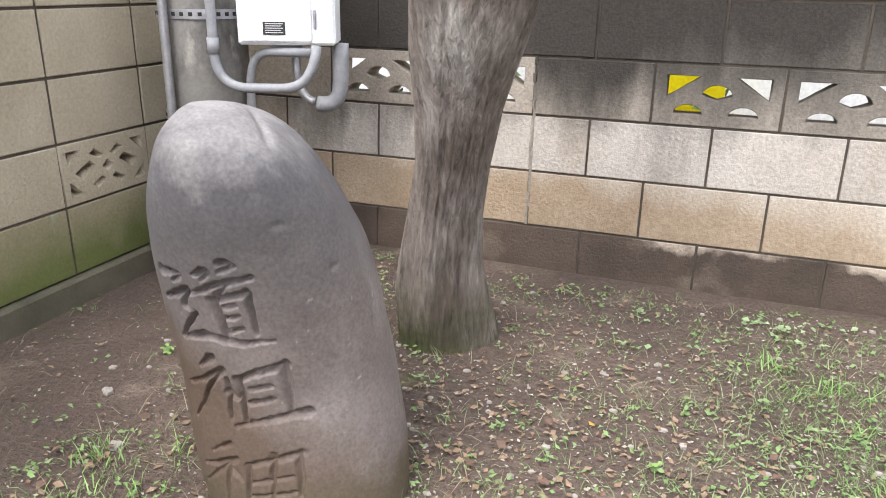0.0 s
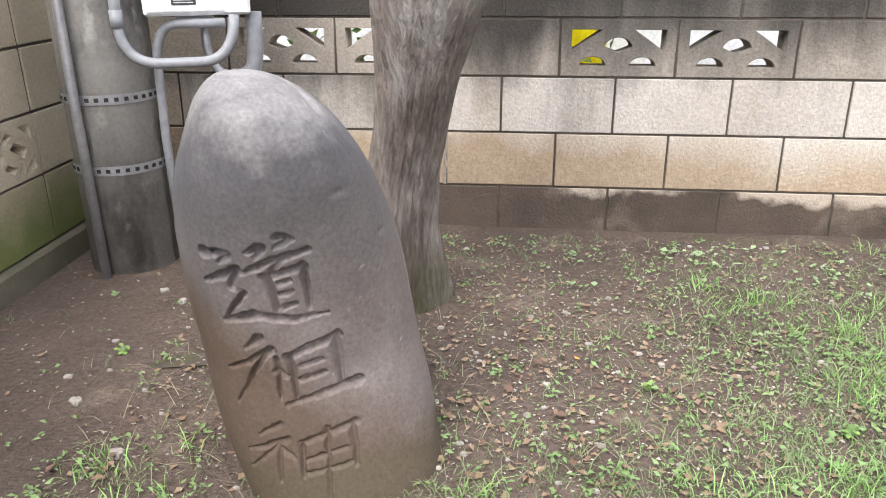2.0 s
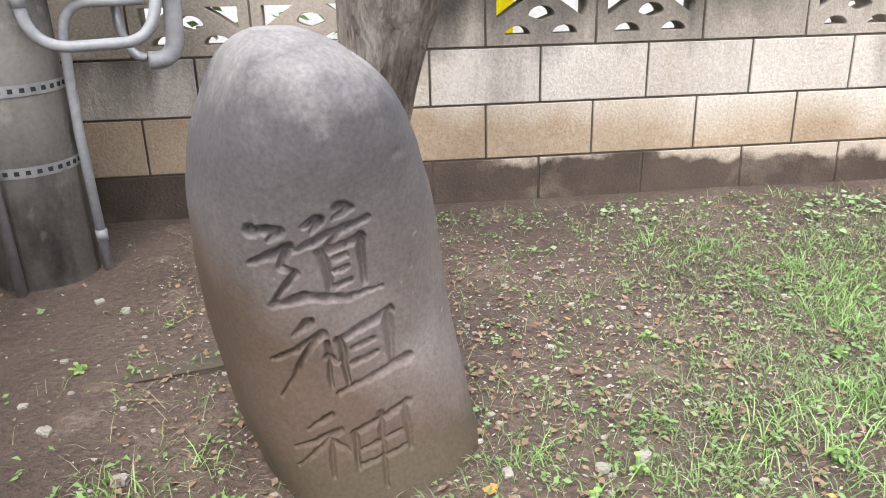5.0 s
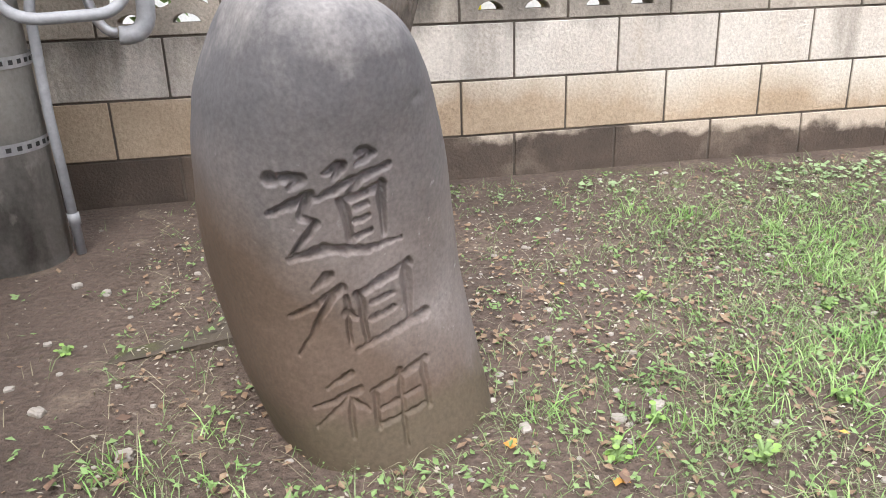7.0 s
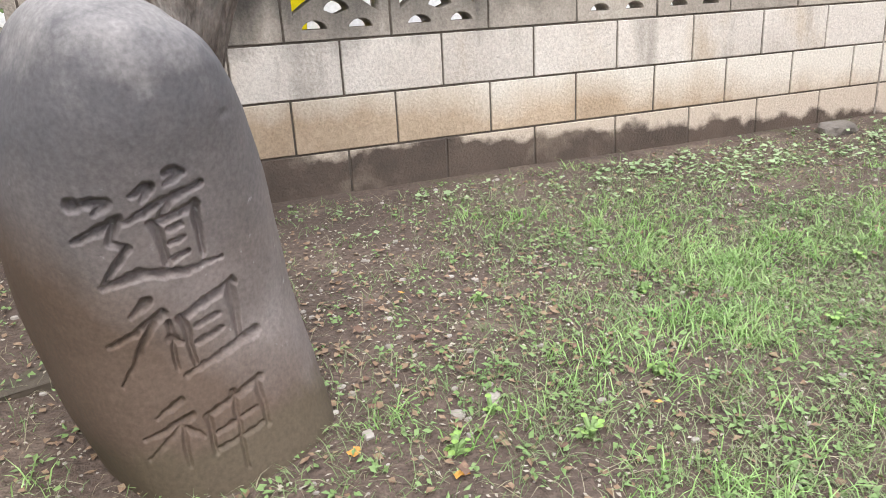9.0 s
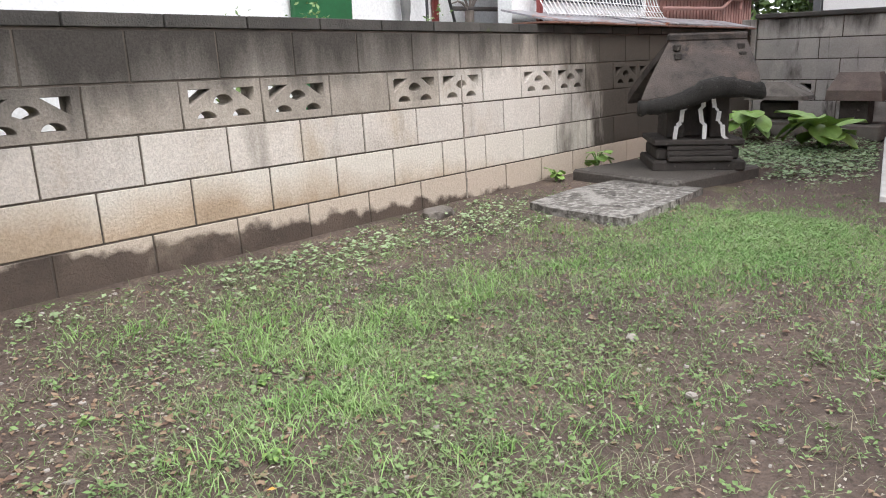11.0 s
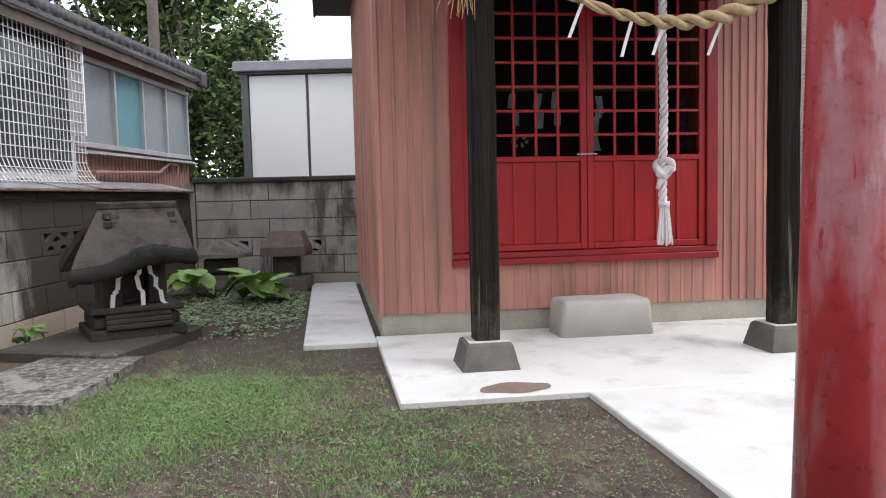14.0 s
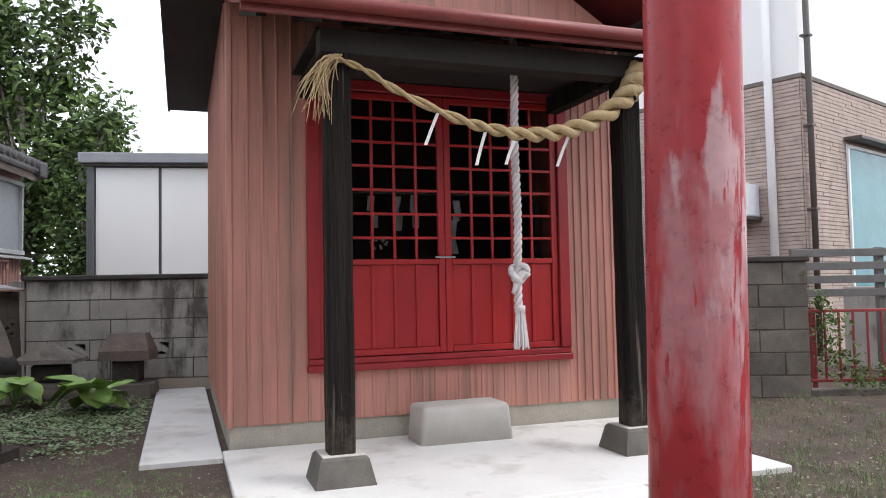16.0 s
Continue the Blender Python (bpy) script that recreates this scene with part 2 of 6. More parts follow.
m_blackwood = surf("charred_wood", (0.022, 0.017, 0.015), (0.010, 0.008, 0.007), 9, 0.85, 1.0, 30, spec=0.15, stretch=(1, 1, 0.06), bump_d=0.03, grain=0.5, stains=[((0.13, 0.108, 0.09), 34, 0.62, 0.68, (1, 1, 0.035))], lines=[((0.085, 0.066, 0.055), (0, 0, 1), 0.0, 0.4, 18, 0.9)])
# dark boards; shade of porch and shrine interior is put into this near-black
m_shadeboard = surf("dark_shaded_boards", (0.03, 0.025, 0.022), (0.02, 0.017, 0.015), 4, 0.85, 0.3, 30)
m_straw = surf("rice_straw", (0.55, 0.42, 0.24), (0.42, 0.30, 0.155), 20, 0.85, 0.6, 150, stretch=(1, 1, 1))
m_whiterope = surf("white_rope", (0.74, 0.69, 0.69), (0.60, 0.55, 0.56), 12, 0.8, 0.4, 200)
m_paper = surf("white_paper", (0.78, 0.77, 0.76), (0.70, 0.69, 0.68), 12, 0.8, 0.05, 60)
# paper grey with the interior shade put into it; also plain cable grey
m_dimgrey = surf("dimmed_grey", (0.20, 0.20, 0.195), (0.14, 0.14, 0.138), 12, 0.8, 0.05, 60)
m_torii = surf("torii_paint", (0.42, 0.035, 0.042), (0.35, 0.034, 0.042), 3, 0.32, 0.08, 30, stains=[((0.44, 0.18, 0.195), 2.4, 0.48, 0.55, (1.6, 1.6, 0.4)), ((0.53, 0.32, 0.335), 4.2, 0.55, 0.60, (1.6, 1.6, 0.42)), ((0.40, 0.30, 0.31), 3.2, 0.58, 0.7, (2, 2, 0.3)), ((0.37, 0.04, 0.045), 9, 0.585, 0.61, (2.2, 2.2, 0.35))])
m_shedwhite = surf("shed_panel", (0.86, 0.865, 0.86), (0.83, 0.835, 0.83), 2, 0.5, 0.1, 120)
m_shedgrey = surf("shed_frame", (0.13, 0.135, 0.14), (0.10, 0.105, 0.11), 5, 0.5, 0.05, 60)
m_shedtop = surf("shed_fascia", (0.30, 0.31, 0.33), (0.25, 0.26, 0.28), 5, 0.5, 0.05, 60)
m_housewhite = surf("white_siding", (0.84, 0.85, 0.86), (0.80, 0.81, 0.82), 1.2, 0.6, 0.05, 60, stains=[((0.62, 0.60, 0.57), 2, 0.68, 0.85, (1, 1, 0.3))])
m_housebrown = surf("brown_tin", (0.36, 0.20, 0.175), (0.29, 0.165, 0.145), 3, 0.6, 0.1, 60, stains=[((0.28, 0.15, 0.12), 4, 0.6, 0.8)])
m_tile = surf("kawara", (0.10, 0.10, 0.105), (0.06, 0.06, 0.065), 6, 0.5, 0.3, 60, vary=0.2)
m_fasciawood = surf("weathered_wood", (0.16, 0.13, 0.11), (0.10, 0.085, 0.075), 6, 0.85, 0.5, 40)
m_oldboard = surf("old_board", (0.10, 0.082, 0.062), (0.062, 0.05, 0.04), 7, 0.9, 0.6, 60, stains=[((0.09, 0.10, 0.035), 6, 0.5, 0.65)])
m_alu = surf("aluminium_frame", (0.50, 0.51, 0.53), (0.43, 0.44, 0.46), 8, 0.4, 0.03, 60, metal=0.4)
m_glass1 = surf("frosted_pane", (0.24, 0.28, 0.31), (0.20, 0.235, 0.26), 1.5, 0.18, 0.02, 40, spec=0.6)
m_glass2 = surf("teal_curtained_pane", (0.10, 0.30, 0.34), (0.08, 0.24, 0.28), 2, 0.18, 0.02, 40, spec=0.6)
m_darkglass = surf("dark_pane", (0.045, 0.055, 0.07), (0.03, 0.035, 0.045), 2, 0.12, 0.02, 40, spec=0.6)
m_whitebar = surf("white_coated_wire", (0.82, 0.82, 0.83), (0.78, 0.78, 0.79), 9, 0.45, 0, 60)
m_capmetal = surf("patchwork_capping", (0.33, 0.33, 0.36), (0.24, 0.22, 0.23), 4, 0.45, 0.2, 50, stains=[((0.28, 0.11, 0.06), 7, 0.58, 0.66), ((0.10, 0.11, 0.22), 3, 0.62, 0.7), ((0.6, 0.6, 0.6), 9, 0.62, 0.7)])
m_capedge = surf("rusty_tile_edge", (0.22, 0.105, 0.075), (0.13, 0.078, 0.06), 9, 0.8, 0.5, 60)
m_green = surf("green_tarp", (0.02, 0.12, 0.045), (0.015, 0.085, 0.03), 2, 0.6, 0.1, 40)
m_brick = surf("taupe_split_tile", (0.43, 0.345, 0.30), (0.33, 0.265, 0.235), 6, 0.85, 0.4, 60, vary=0.25)
m_brickjoint = surf("tile_joint", (0.20, 0.17, 0.155), (0.16, 0.14, 0.125), 6, 0.9, 0.2, 60)
m_upperwhite = surf("white_render", (0.86, 0.86, 0.86), (0.84, 0.84, 0.84), 3, 0.7, 0.1, 80)
m_downpipe = surf("brown_downpipe", (0.10, 0.085, 0.08), (0.08, 0.07, 0.065), 6, 0.45, 0, 60)
m_slat = surf("grey_slat", (0.17, 0.16, 0.155), (0.13, 0.125, 0.12), 6, 0.6, 0.1, 60)
m_redfence = surf("red_fence_paint", (0.33, 0.05, 0.05), (0.26, 0.04, 0.04), 6, 0.5, 0.1, 60)
m_grass = surf("grass_blade", (0.13, 0.20, 0.075), (0.225, 0.275, 0.135), 2.0, 0.6, 0, 25, coords="World")
m_tuftgrass = surf("tuft_grass_blade", (0.18, 0.34, 0.09), (0.32, 0.46, 0.18), 5.0, 0.55, 0, 25, coords="World")
m_rustleaf = surf("rust_leaf", (0.17, 0.10, 0.068), (0.12, 0.078, 0.058), 40, 0.8, 0, 90, coords="World", stains=[((0.30, 0.20, 0.135), 18, 0.55, 0.7)])
m_yellowleaf = surf("yellow_leaf", (0.62, 0.33, 0.07), (0.50, 0.24, 0.06), 40, 0.7, 0, 90, coords="World")
m_lushgrass = surf("lush_grass_blade", (0.155, 0.30, 0.085), (0.225, 0.365, 0.125), 2.0, 0.6, 0, 25, coords="World")
m_drygrass = surf("dry_grass_blade", (0.33, 0.30, 0.21), (0.24, 0.22, 0.14), 3.0, 0.8, 0, 25, coords="World")
m_weed = surf("weed_leaf", (0.14, 0.235, 0.075), (0.20, 0.29, 0.115), 4.0, 0.55, 0, 25, coords="World")
m_ivy = surf("ivy_leaf", (0.20, 0.30, 0.14), (0.31, 0.40, 0.22), 5.0, 0.5, 0, 25, coords="World")
m_litter = surf("dead_leaf", (0.20, 0.125, 0.08), (0.30, 0.22, 0.15), 40, 0.9, 0, 90, coords="World")
m_litterpale = surf("pale_litter", (0.42, 0.39, 0.33), (0.29, 0.255, 0.20), 40, 0.9, 0, 90, coords="World")
m_pebble = surf("pebble", (0.40, 0.37, 0.335), (0.26, 0.235, 0.205), 30, 0.85, 0.3, 120, coords="World")
m_bigleaf = surf("broad_leaf", (0.20, 0.34, 0.075), (0.28, 0.43, 0.12), 6.0, 0.45, 0.1, 40)
m_yellow = surf("yellow_panel", (0.85, 0.72, 0.0), (0.80, 0.66, 0.0), 3, 0.5, 0)


# ---- geometry ----
class Geo:
    """Collects vertices and faces of one mesh."""

    def __init__(self):
        self.v, self.f = [], []

    def add(self, verts, faces, m=None):
        n = len(self.v)
        self.v += [tuple(m @ Vector(p)) for p in verts] if m is not None else [tuple(p) for p in verts]
        self.f += [tuple(i + n for i in f) for f in faces]
        return self

    def box(self, lo, hi, bevel=0.0, m=None):
        lo, hi = Vector(lo), Vector(hi)
        if bevel <= 0:
            v = [(x, y, z) for x in (lo.x, hi.x) for y in (lo.y, hi.y) for z in (lo.z, hi.z)]
            return self.add(v, [(0, 1, 3, 2), (4, 6, 7, 5), (0, 4, 5, 1), (2, 3, 7, 6), (0, 2, 6, 4), (1, 5, 7, 3)], m)
        c, h, v, idx = (lo + hi) / 2, (hi - lo) / 2, [], {}
        for s in ((x, y, z) for x in (-1, 1) for y in (-1, 1) for z in (-1, 1)):
            for a in range(3):
                idx[s, a] = len(v)
                v.append([c[k] + s[k] * (h[k] - (0 if k == a else min(bevel, h[k] * 0.45))) for k in range(3)])
        f = []
        for a in range(3):
            b, d = (a + 1) % 3, (a + 2) % 3
            for s in (-1, 1):
                ring = []
                for sb, sd in ((-1, -1), (1, -1), (1, 1), (-1, 1)):
                    k = [0, 0, 0]
                    k[a], k[b], k[d] = s, sb, sd
                    ring.append(idx[tuple(k), a])
                f.append(tuple(ring if s > 0 else ring[::-1]))
            for sb in (-1, 1):
                for sd in (-1, 1):
                    k0, k1 = [0, 0, 0], [0, 0, 0]
                    k0[a], k0[b], k0[d] = -1, sb, sd
                    k1[a], k1[b], k1[d] = 1, sb, sd
                    q = (idx[tuple(k0), b], idx[tuple(k1), b], idx[tuple(k1), d], idx[tuple(k0), d])
                    f.append(q if sb * sd < 0 else q[::-1])
        for s in ((x, y, z) for x in (-1, 1) for y in (-1, 1) for z in (-1, 1)):
            t = (idx[s, 0], idx[s, 1], idx[s, 2])
            f.append(t if s[0] * s[1] * s[2] > 0 else t[::-1])
        return self.add(v, f, m)

    def tube(self, pts, r, n=10, caps=True, twist=0.0):
        """A round tube along points; r is one radius or one for each point."""
        pts = [Vector(p) for p in pts]
        rs = [r] * len(pts) if isinstance(r, (int, float)) else r
        rings, up = [], None
        for i, p in enumerate(pts):
            d = (pts[min(i + 1, len(pts) - 1)] - pts[max(i - 1, 0)]).normalized()
            if up is None:
                up = Vector((1, 0, 0)) if abs(d.x) < 0.8 else Vector((0, 1, 0))
            x = (up - d * up.dot(d)).normalized()
            up, y = x, d.cross(x)
            rings.append([p + rs[i] * (math.cos(a) * x + math.sin(a) * y) for a in (2 * math.pi * k / n + twist * i for k in range(n))])
        v = [q for ring in rings for q in ring]
        f = [(i * n + k, i * n + (k + 1) % n, (i + 1) * n + (k + 1) % n, (i + 1) * n + k) for i in range(len(pts) - 1) for k in range(n)]
        if caps:
            f += [tuple(range(n))[::-1], tuple(range(len(v) - n, len(v)))]
        return self.add(v, f)

    def prism(self, poly, z0, z1, m=None):
        """An upright prism over a convex polygon (counter-clockwise)."""
        n = len(poly)
        v = [(x, y, z0) for x, y in poly] + [(x, y, z1) for x, y in poly]
        f = [tuple(range(n))[::-1], tuple(range(n, 2 * n))] + [(i, (i + 1) % n, n + (i + 1) % n, n + i) for i in range(n)]
        return self.add(v, f, m)

    def mesh(self, name):
        me = bpy.data.meshes.new(name)
        me.from_pydata(self.v, [], self.f)
        me.update()
        return me


def smooth(me):
    me.polygons.foreach_set("use_smooth", [True] * len(me.polygons))
    return me


def part(name, geo, mat, parent=None, label="", soft=False, m=None):
    """One mesh object, under a thing where one is given."""
    me = geo.mesh(name) if isinstance(geo, Geo) else geo
    if not me.materials:
        me.materials.append(mat)
    if soft:
        smooth(me)
    ob = new(name, me)
    if parent is not None:
        ob.parent = parent
    if m is not None:
        ob.matrix_basis = m
    if label:
        ob["label"] = label
    return ob


def empty(name, m, label="", category="", kind="", group=""):
    ob = new(name)
    ob.matrix_basis = m
    ob.empty_display_size = 0.1
    return tagged(ob, label, category, group, kind)


def arc(p0, p1, p2, n=8):
    """Points of a bend from p0 over the corner p1 to p2."""
    a, b, c = Vector(p0), Vector(p1), Vector(p2)
    return [a * (1 - t) ** 2 + b * 2 * t * (1 - t) + c * t * t for t in (k / n for k in range(n + 1))]


# ---- ground ----
def soil_material():
    m = surf("trodden_soil", (0.125, 0.091, 0.073), (0.078, 0.057, 0.046), 1.6, 0.9, 0.9, 60, coords="World", bump_d=0.02, grain=0.55,
             stains=[((0.20, 0.155, 0.12), 5, 0.56, 0.75), ((0.30, 0.255, 0.205), 38, 0.66, 0.72), ((0.075, 0.055, 0.043), 7, 0.60, 0.75), ((0.10, 0.115, 0.04), 2.2, 0.60, 0.8)])
    return m


m_soil = soil_material()


def ground_z(x, y):
    if not (-1.9 < x < 7.4 and -6 < y < 2.6):
        return -0.01
    z = 0.012 * noise.noise((x * 1.3, y * 1.3, 0)) + 0.005 * noise.noise((x * 6, y * 6, 3))
    u, v = (x - 4.16) * 0.9816 + (y - 0.214) * 0.1908, (x - 4.16) * 0.1908 - (y - 0.214) * 0.9816
    if u > 2.2:
        z += 0.05 * min(1, (u - 2.2) / 0.8)
    if -1.75 < u < 3.6 and -0.65 < v < 2.9 or (u <= -1.5 and 0.7 < v < 1.95):
        z = min(z, 0.0)
    return z


def axis(lo, hi, step, far):
    near = list(np.arange(lo, hi + 1e-6, step))
    out = [far ** k * 2.0 for k in range(1, 9)]
    return [lo - o for o in out[::-1]] + near + [hi + o for o in out]


gx, gy = axis(-2.2, 7.6, 0.05, 1.9), axis(-6.2, 2.8, 0.05, 1.9)
g = Geo()
g.v = [(x, y, ground_z(x, y)) for y in gy for x in gx]
nx = len(gx)
g.f = [(j * nx + i, j * nx + i + 1, (j + 1) * nx + i + 1, (j + 1) * nx + i) for j in range(len(gy) - 1) for i in range(nx - 1)]
ground = tagged(part("ground", g, m_soil, soft=True), "bare brown trodden soil with patchy grass", "ground", kind="structure")

# ---- block walls ----
LEAN = radians(-2.5)
BLOCK_X0 = -0.24


def curve_mesh(name, outline, holes, depth, bevel=0.002):
    """A plate in the x-z plane with holes through it, depth thick towards +y."""
    cu = bpy.data.curves.new(name, "CURVE")
    cu.dimensions, cu.fill_mode, cu.extrude, cu.bevel_depth, cu.bevel_resolution = "2D", "BOTH", depth / 2 - bevel, bevel, 0
    for poly in [outline, *holes]:
        s = cu.splines.new("POLY")
        s.points.add(len(poly) - 1)
        for p, (x, y) in zip(s.points, poly):
            p.co = (x, y, 0, 1)
        s.use_cyclic_u = True
    tmp = bpy.data.objects.new(name, cu)
    scene.collection.objects.link(tmp)
    bpy.context.view_layer.update()
    me = bpy.data.meshes.new_from_object(tmp.evaluated_get(bpy.context.evaluated_depsgraph_get()))
    bpy.data.objects.remove(tmp)
    me.transform(Matrix.Translation((0, depth / 2, 0)) @ Matrix.Rotation(math.pi / 2, 4, "X"))
    me.materials.clear()
    return me


def ring(cx, cy, r, a0, a1, n=9):
    return [(cx + r * math.cos(radians(a0 + (a1 - a0) * k / n)), cy + r * math.sin(radians(a0 + (a1 - a0) * k / n))) for k in range(n + 1)]


def wave_holes(w, h):
    """Holes of a block with overlapping wave arches."""
    left = [(-0.162, 0.064), (-0.162, -0.012)] + [(-0.148 + 0.1 * t + 0.006 * math.sin(t * math.pi), -0.012 + 0.076 * t ** 0.72) for t in (k / 8 for k in range(1, 9))]
    right = [(-x, y) for x, y in left[::-1]]
    fan = [(x, 0.76 * y) for x, y in ring(0, 0.001, 0.049, 176, 4, 10)] + [(0.022, -0.008), (0, -0.015), (-0.022, -0.008)]
    b1 = ring(-0.086, -0.062, 0.048, 0, 180, 9)
    b1 = [(x, -0.062 + (y + 0.062) * 0.72) for x, y in b1]
    b2 = [(-x, y) for x, y in b1[::-1]]
    return [left, right, fan, b1, b2]


def diamond_holes():
    tri = [[(sx * 0.165, sz * 0.072), (sx * 0.105, sz * 0.072), (sx * 0.165, sz * 0.022)] for sx in (-1, 1) for sz in (-1, 1)]
    mid = [[(0.0, 0.022), (0.026, 0), (0, -0.022), (-0.026, 0)]]
    slots = [[(sx * 0.05, sz * 0.066), (sx * 0.012, sz * 0.04), (sx * 0.03, sz * 0.028), (sx * 0.075, sz * 0.05)] for sx in (-1, 1) for sz in (-1, 1)]
    side = [[(sx * 0.14, 0.0), (sx * 0.075, 0.03), (sx * 0.05, 0.012), (sx * 0.11, -0.028)] for sx in (-1, 1)]
    return tri + mid + slots + side


def rect(w, h):
    return [(-w / 2, -h / 2), (w / 2, -h / 2), (w / 2, h / 2), (-w / 2, h / 2)]


perf_mesh = curve_mesh("vented_block", rect(0.388, 0.188), wave_holes(0.388, 0.188), 0.1)
diamond_mesh = curve_mesh("vented_block", rect(0.375, 0.188), diamond_holes(), 0.1)
block_meshes = {}


def with_mat(me, mat):
    key = (me.name, mat.name)
    if key not in block_meshes:
        c = me.copy()
        c.materials.clear()
        c.materials.append(mat)
        block_meshes[key] = c
    return block_meshes[key]


def block_mesh(w, h, mat, d=0.1):
    key = (round(w, 3), round(h, 3), mat.name)
    if key not in block_meshes:
        me = Geo().box((-w / 2, 0, -h / 2), (w / 2, d, h / 2), 0.0025).mesh("block")
        me.materials.append(mat)
        block_meshes[key] = me
    return block_meshes[key]


def put_block(me, wall, x, z, jitter=0.0015, rnd=random.Random(3)):
    ob = new("vented_block" if me.name.startswith("vented") else "block", me)
    ob.parent = wall
    ob.matrix_basis = pose(x, rnd.uniform(-jitter, jitter), z, 0, rnd.uniform(-0.12, 0.12), rnd.uniform(-0.15, 0.15))
    return ob


# long wall along x, leaning slightly outwards; its blocks are set last in the file
wall_north = empty("wall_north", pose(0, 2.62, 0, math.degrees(LEAN)), "weathered concrete block wall with vented blocks and damp base", "wall", "structure")
wall_west = empty("wall_west", pose(-1.9, 2.62, 0, 0, 0, 90), "olive-stained concrete block wall with green algae", "wall", "structure")
wall_east = empty("wall_east", pose(7.45, 2.6, 0.0, 0, 0, -90), "sooty grey concrete block wall behind the shrine", "wall", "structure")
wall_south = empty("wall_south", pose(5.6, -3.2, 0, 0, 0, -105), "dark concrete block wall beside the red fence", "wall", "structure")

# ---- small shrine building ----
SHRINE = pose(4.16, 0.214, 0, 0, 0, 11)


def sv(u, v, z):
    """A place in the shrine's own frame: u into the depth, v to the right of its front."""
    return (u, -v, z)


def sbox(geo, u0, u1, v0, v1, z0, z1, bevel=0.0):
    return geo.box((u0, -v1, z0), (u1, -v0, z1), bevel)


paving = empty("concrete_paving", SHRINE, "pale new concrete apron and path", "pavement", "structure")
part("apron", sbox(Geo(), -1.61, 0.0, -0.03, 2.72, -0.1, 0.03, 0.006), m_pad, paving)
part("path", sbox(Geo(), -5.9, -1.614, 0.83, 1.815, -0.1, 0.028, 0.006), m_pad, paving)
part("side_strip", sbox(Geo(), -0.2, 3.22, -0.485, -0.034, -0.1, 0.034, 0.006), m_pad, paving)
stain = Geo()
stain.add([sv(-1.49 + 0.105 * math.sin(a) * (1 if math.sin(a) > 0 else 0.8) + 0.008 * math.sin(5 * a), 0.52 + 0.17 * math.cos(a) + 0.012 * math.sin(3 * a), 0.0325) for a in (2 * math.pi * k / 28 for k in range(28))], [tuple(range(28))])
part("rust_stain", stain, m_wet, paving, "brown damp rust stain")

shrine = empty("shrine_building", SHRINE, "small shrine with salmon metal siding and red doors", "shrine")
FW, DEPTH, TOP = 2.775, 3.05, 2.86
for u0, u1, v0, v1 in ((0.012, 0.13, 0.012, FW - 0.012), (0.132, DEPTH - 0.012, 0.012, 0.13), (0.132, DEPTH - 0.012, FW - 0.13, FW - 0.012), (DEPTH - 0.13, DEPTH - 0.012, 0.132, FW - 0.132)):
    part("foundation", sbox(Geo(), u0, u1, v0, v1, 0.0, 0.172, 0.004), m_found, shrine, "pale concrete foundation strip")


def ribbed(v0, v1, z0, z1, pitch=0.083, rib=0.011, flip=False, thick=0.03):
    """A ribbed metal sheet over v0..v1 in the plane u = 0, ribs towards -u."""
    geo, prof, v = Geo(), [], v0
    n = max(1, round((v1 - v0) / pitch))
    step = (v1 - v0) / n
    prof = [(0.0, v0)]
    for k in range(1, n):
        c = v0 + k * step
        prof += [(0.0, c - 0.009), (-rib, c - 0.005), (-rib, c + 0.005), (0.0, c + 0.009)]
    prof += [(0.0, v1), (thick, v1), (thick, v0)]
    m = len(prof)
    geo.v = [sv(u, v, z) for z in (z0, z1) for u, v in prof]
    geo.f = [(i, (i + 1) % m, m + (i + 1) % m, m + i) for i in range(m)] + [tuple(range(m)), tuple(range(m, 2 * m))[::-1]]
    geo.f = [q[::-1] for q in geo.f]
    return geo


D0, D1, DZ0, DZ1 = 0.485, 2.322, 0.465, 2.33
part("front_siding", ribbed(0.034, D0, 0.165, TOP), m_salmon, shrine, "ribbed salmon metal sheet")
part("front_siding", ribbed(D1 + 0.002, FW - 0.034, 0.165, TOP, 0.06), m_salmon, shrine, "ribbed salmon metal sheet")
part("front_siding", ribbed(D0 + 0.002, D1, 0.165, DZ0, 0.083, 0.004), m_salmon, shrine, "salmon metal sheet under the doors")
part("front_siding", ribbed(D0 + 0.002, D1, DZ1, TOP), m_salmon, shrine)
for v0 in (0.0, FW - 0.032):
    part("corner_trim", sbox(Geo(), -0.014, 0.034, v0, v0 + 0.032, 0.155, TOP, 0.003), m_salmon, shrine)
side = ribbed(0.0, DEPTH - 0.05, 0.165, TOP)
side.v = [(y * -1 + 0.04, -x, z) for x, y, z in side.v]
part("side_siding", side, m_salmon, shrine, "ribbed salmon metal sheet")
part("side_siding", sbox(Geo(), 0.04, DEPTH, FW - 0.03, FW, 0.165, TOP, 0.002), m_salmon, shrine)
part("back_siding", sbox(Geo(), DEPTH - 0.03, DEPTH, 0.034, FW - 0.032, 0.165, TOP, 0.002), m_salmon, shrine)
# near-black floor, partition and ceiling give the interior its darkness by colour
part("interior_floor", sbox(Geo(), 0.14, DEPTH - 0.14, 0.14, FW - 0.14, 0.36, 0.42), m_shadeboard, shrine)
part("interior_partition", sbox(Geo(), 1.3, 1.34, 0.14, FW - 0.14, 0.422, TOP), m_shadeboard, shrine, "near-black partition that closes the dark interior")
part("interior_ceiling", sbox(Geo(), 0.035, DEPTH - 0.035, 0.035, FW - 0.035, TOP - 0.05, TOP), m_shadeboard, shrine)

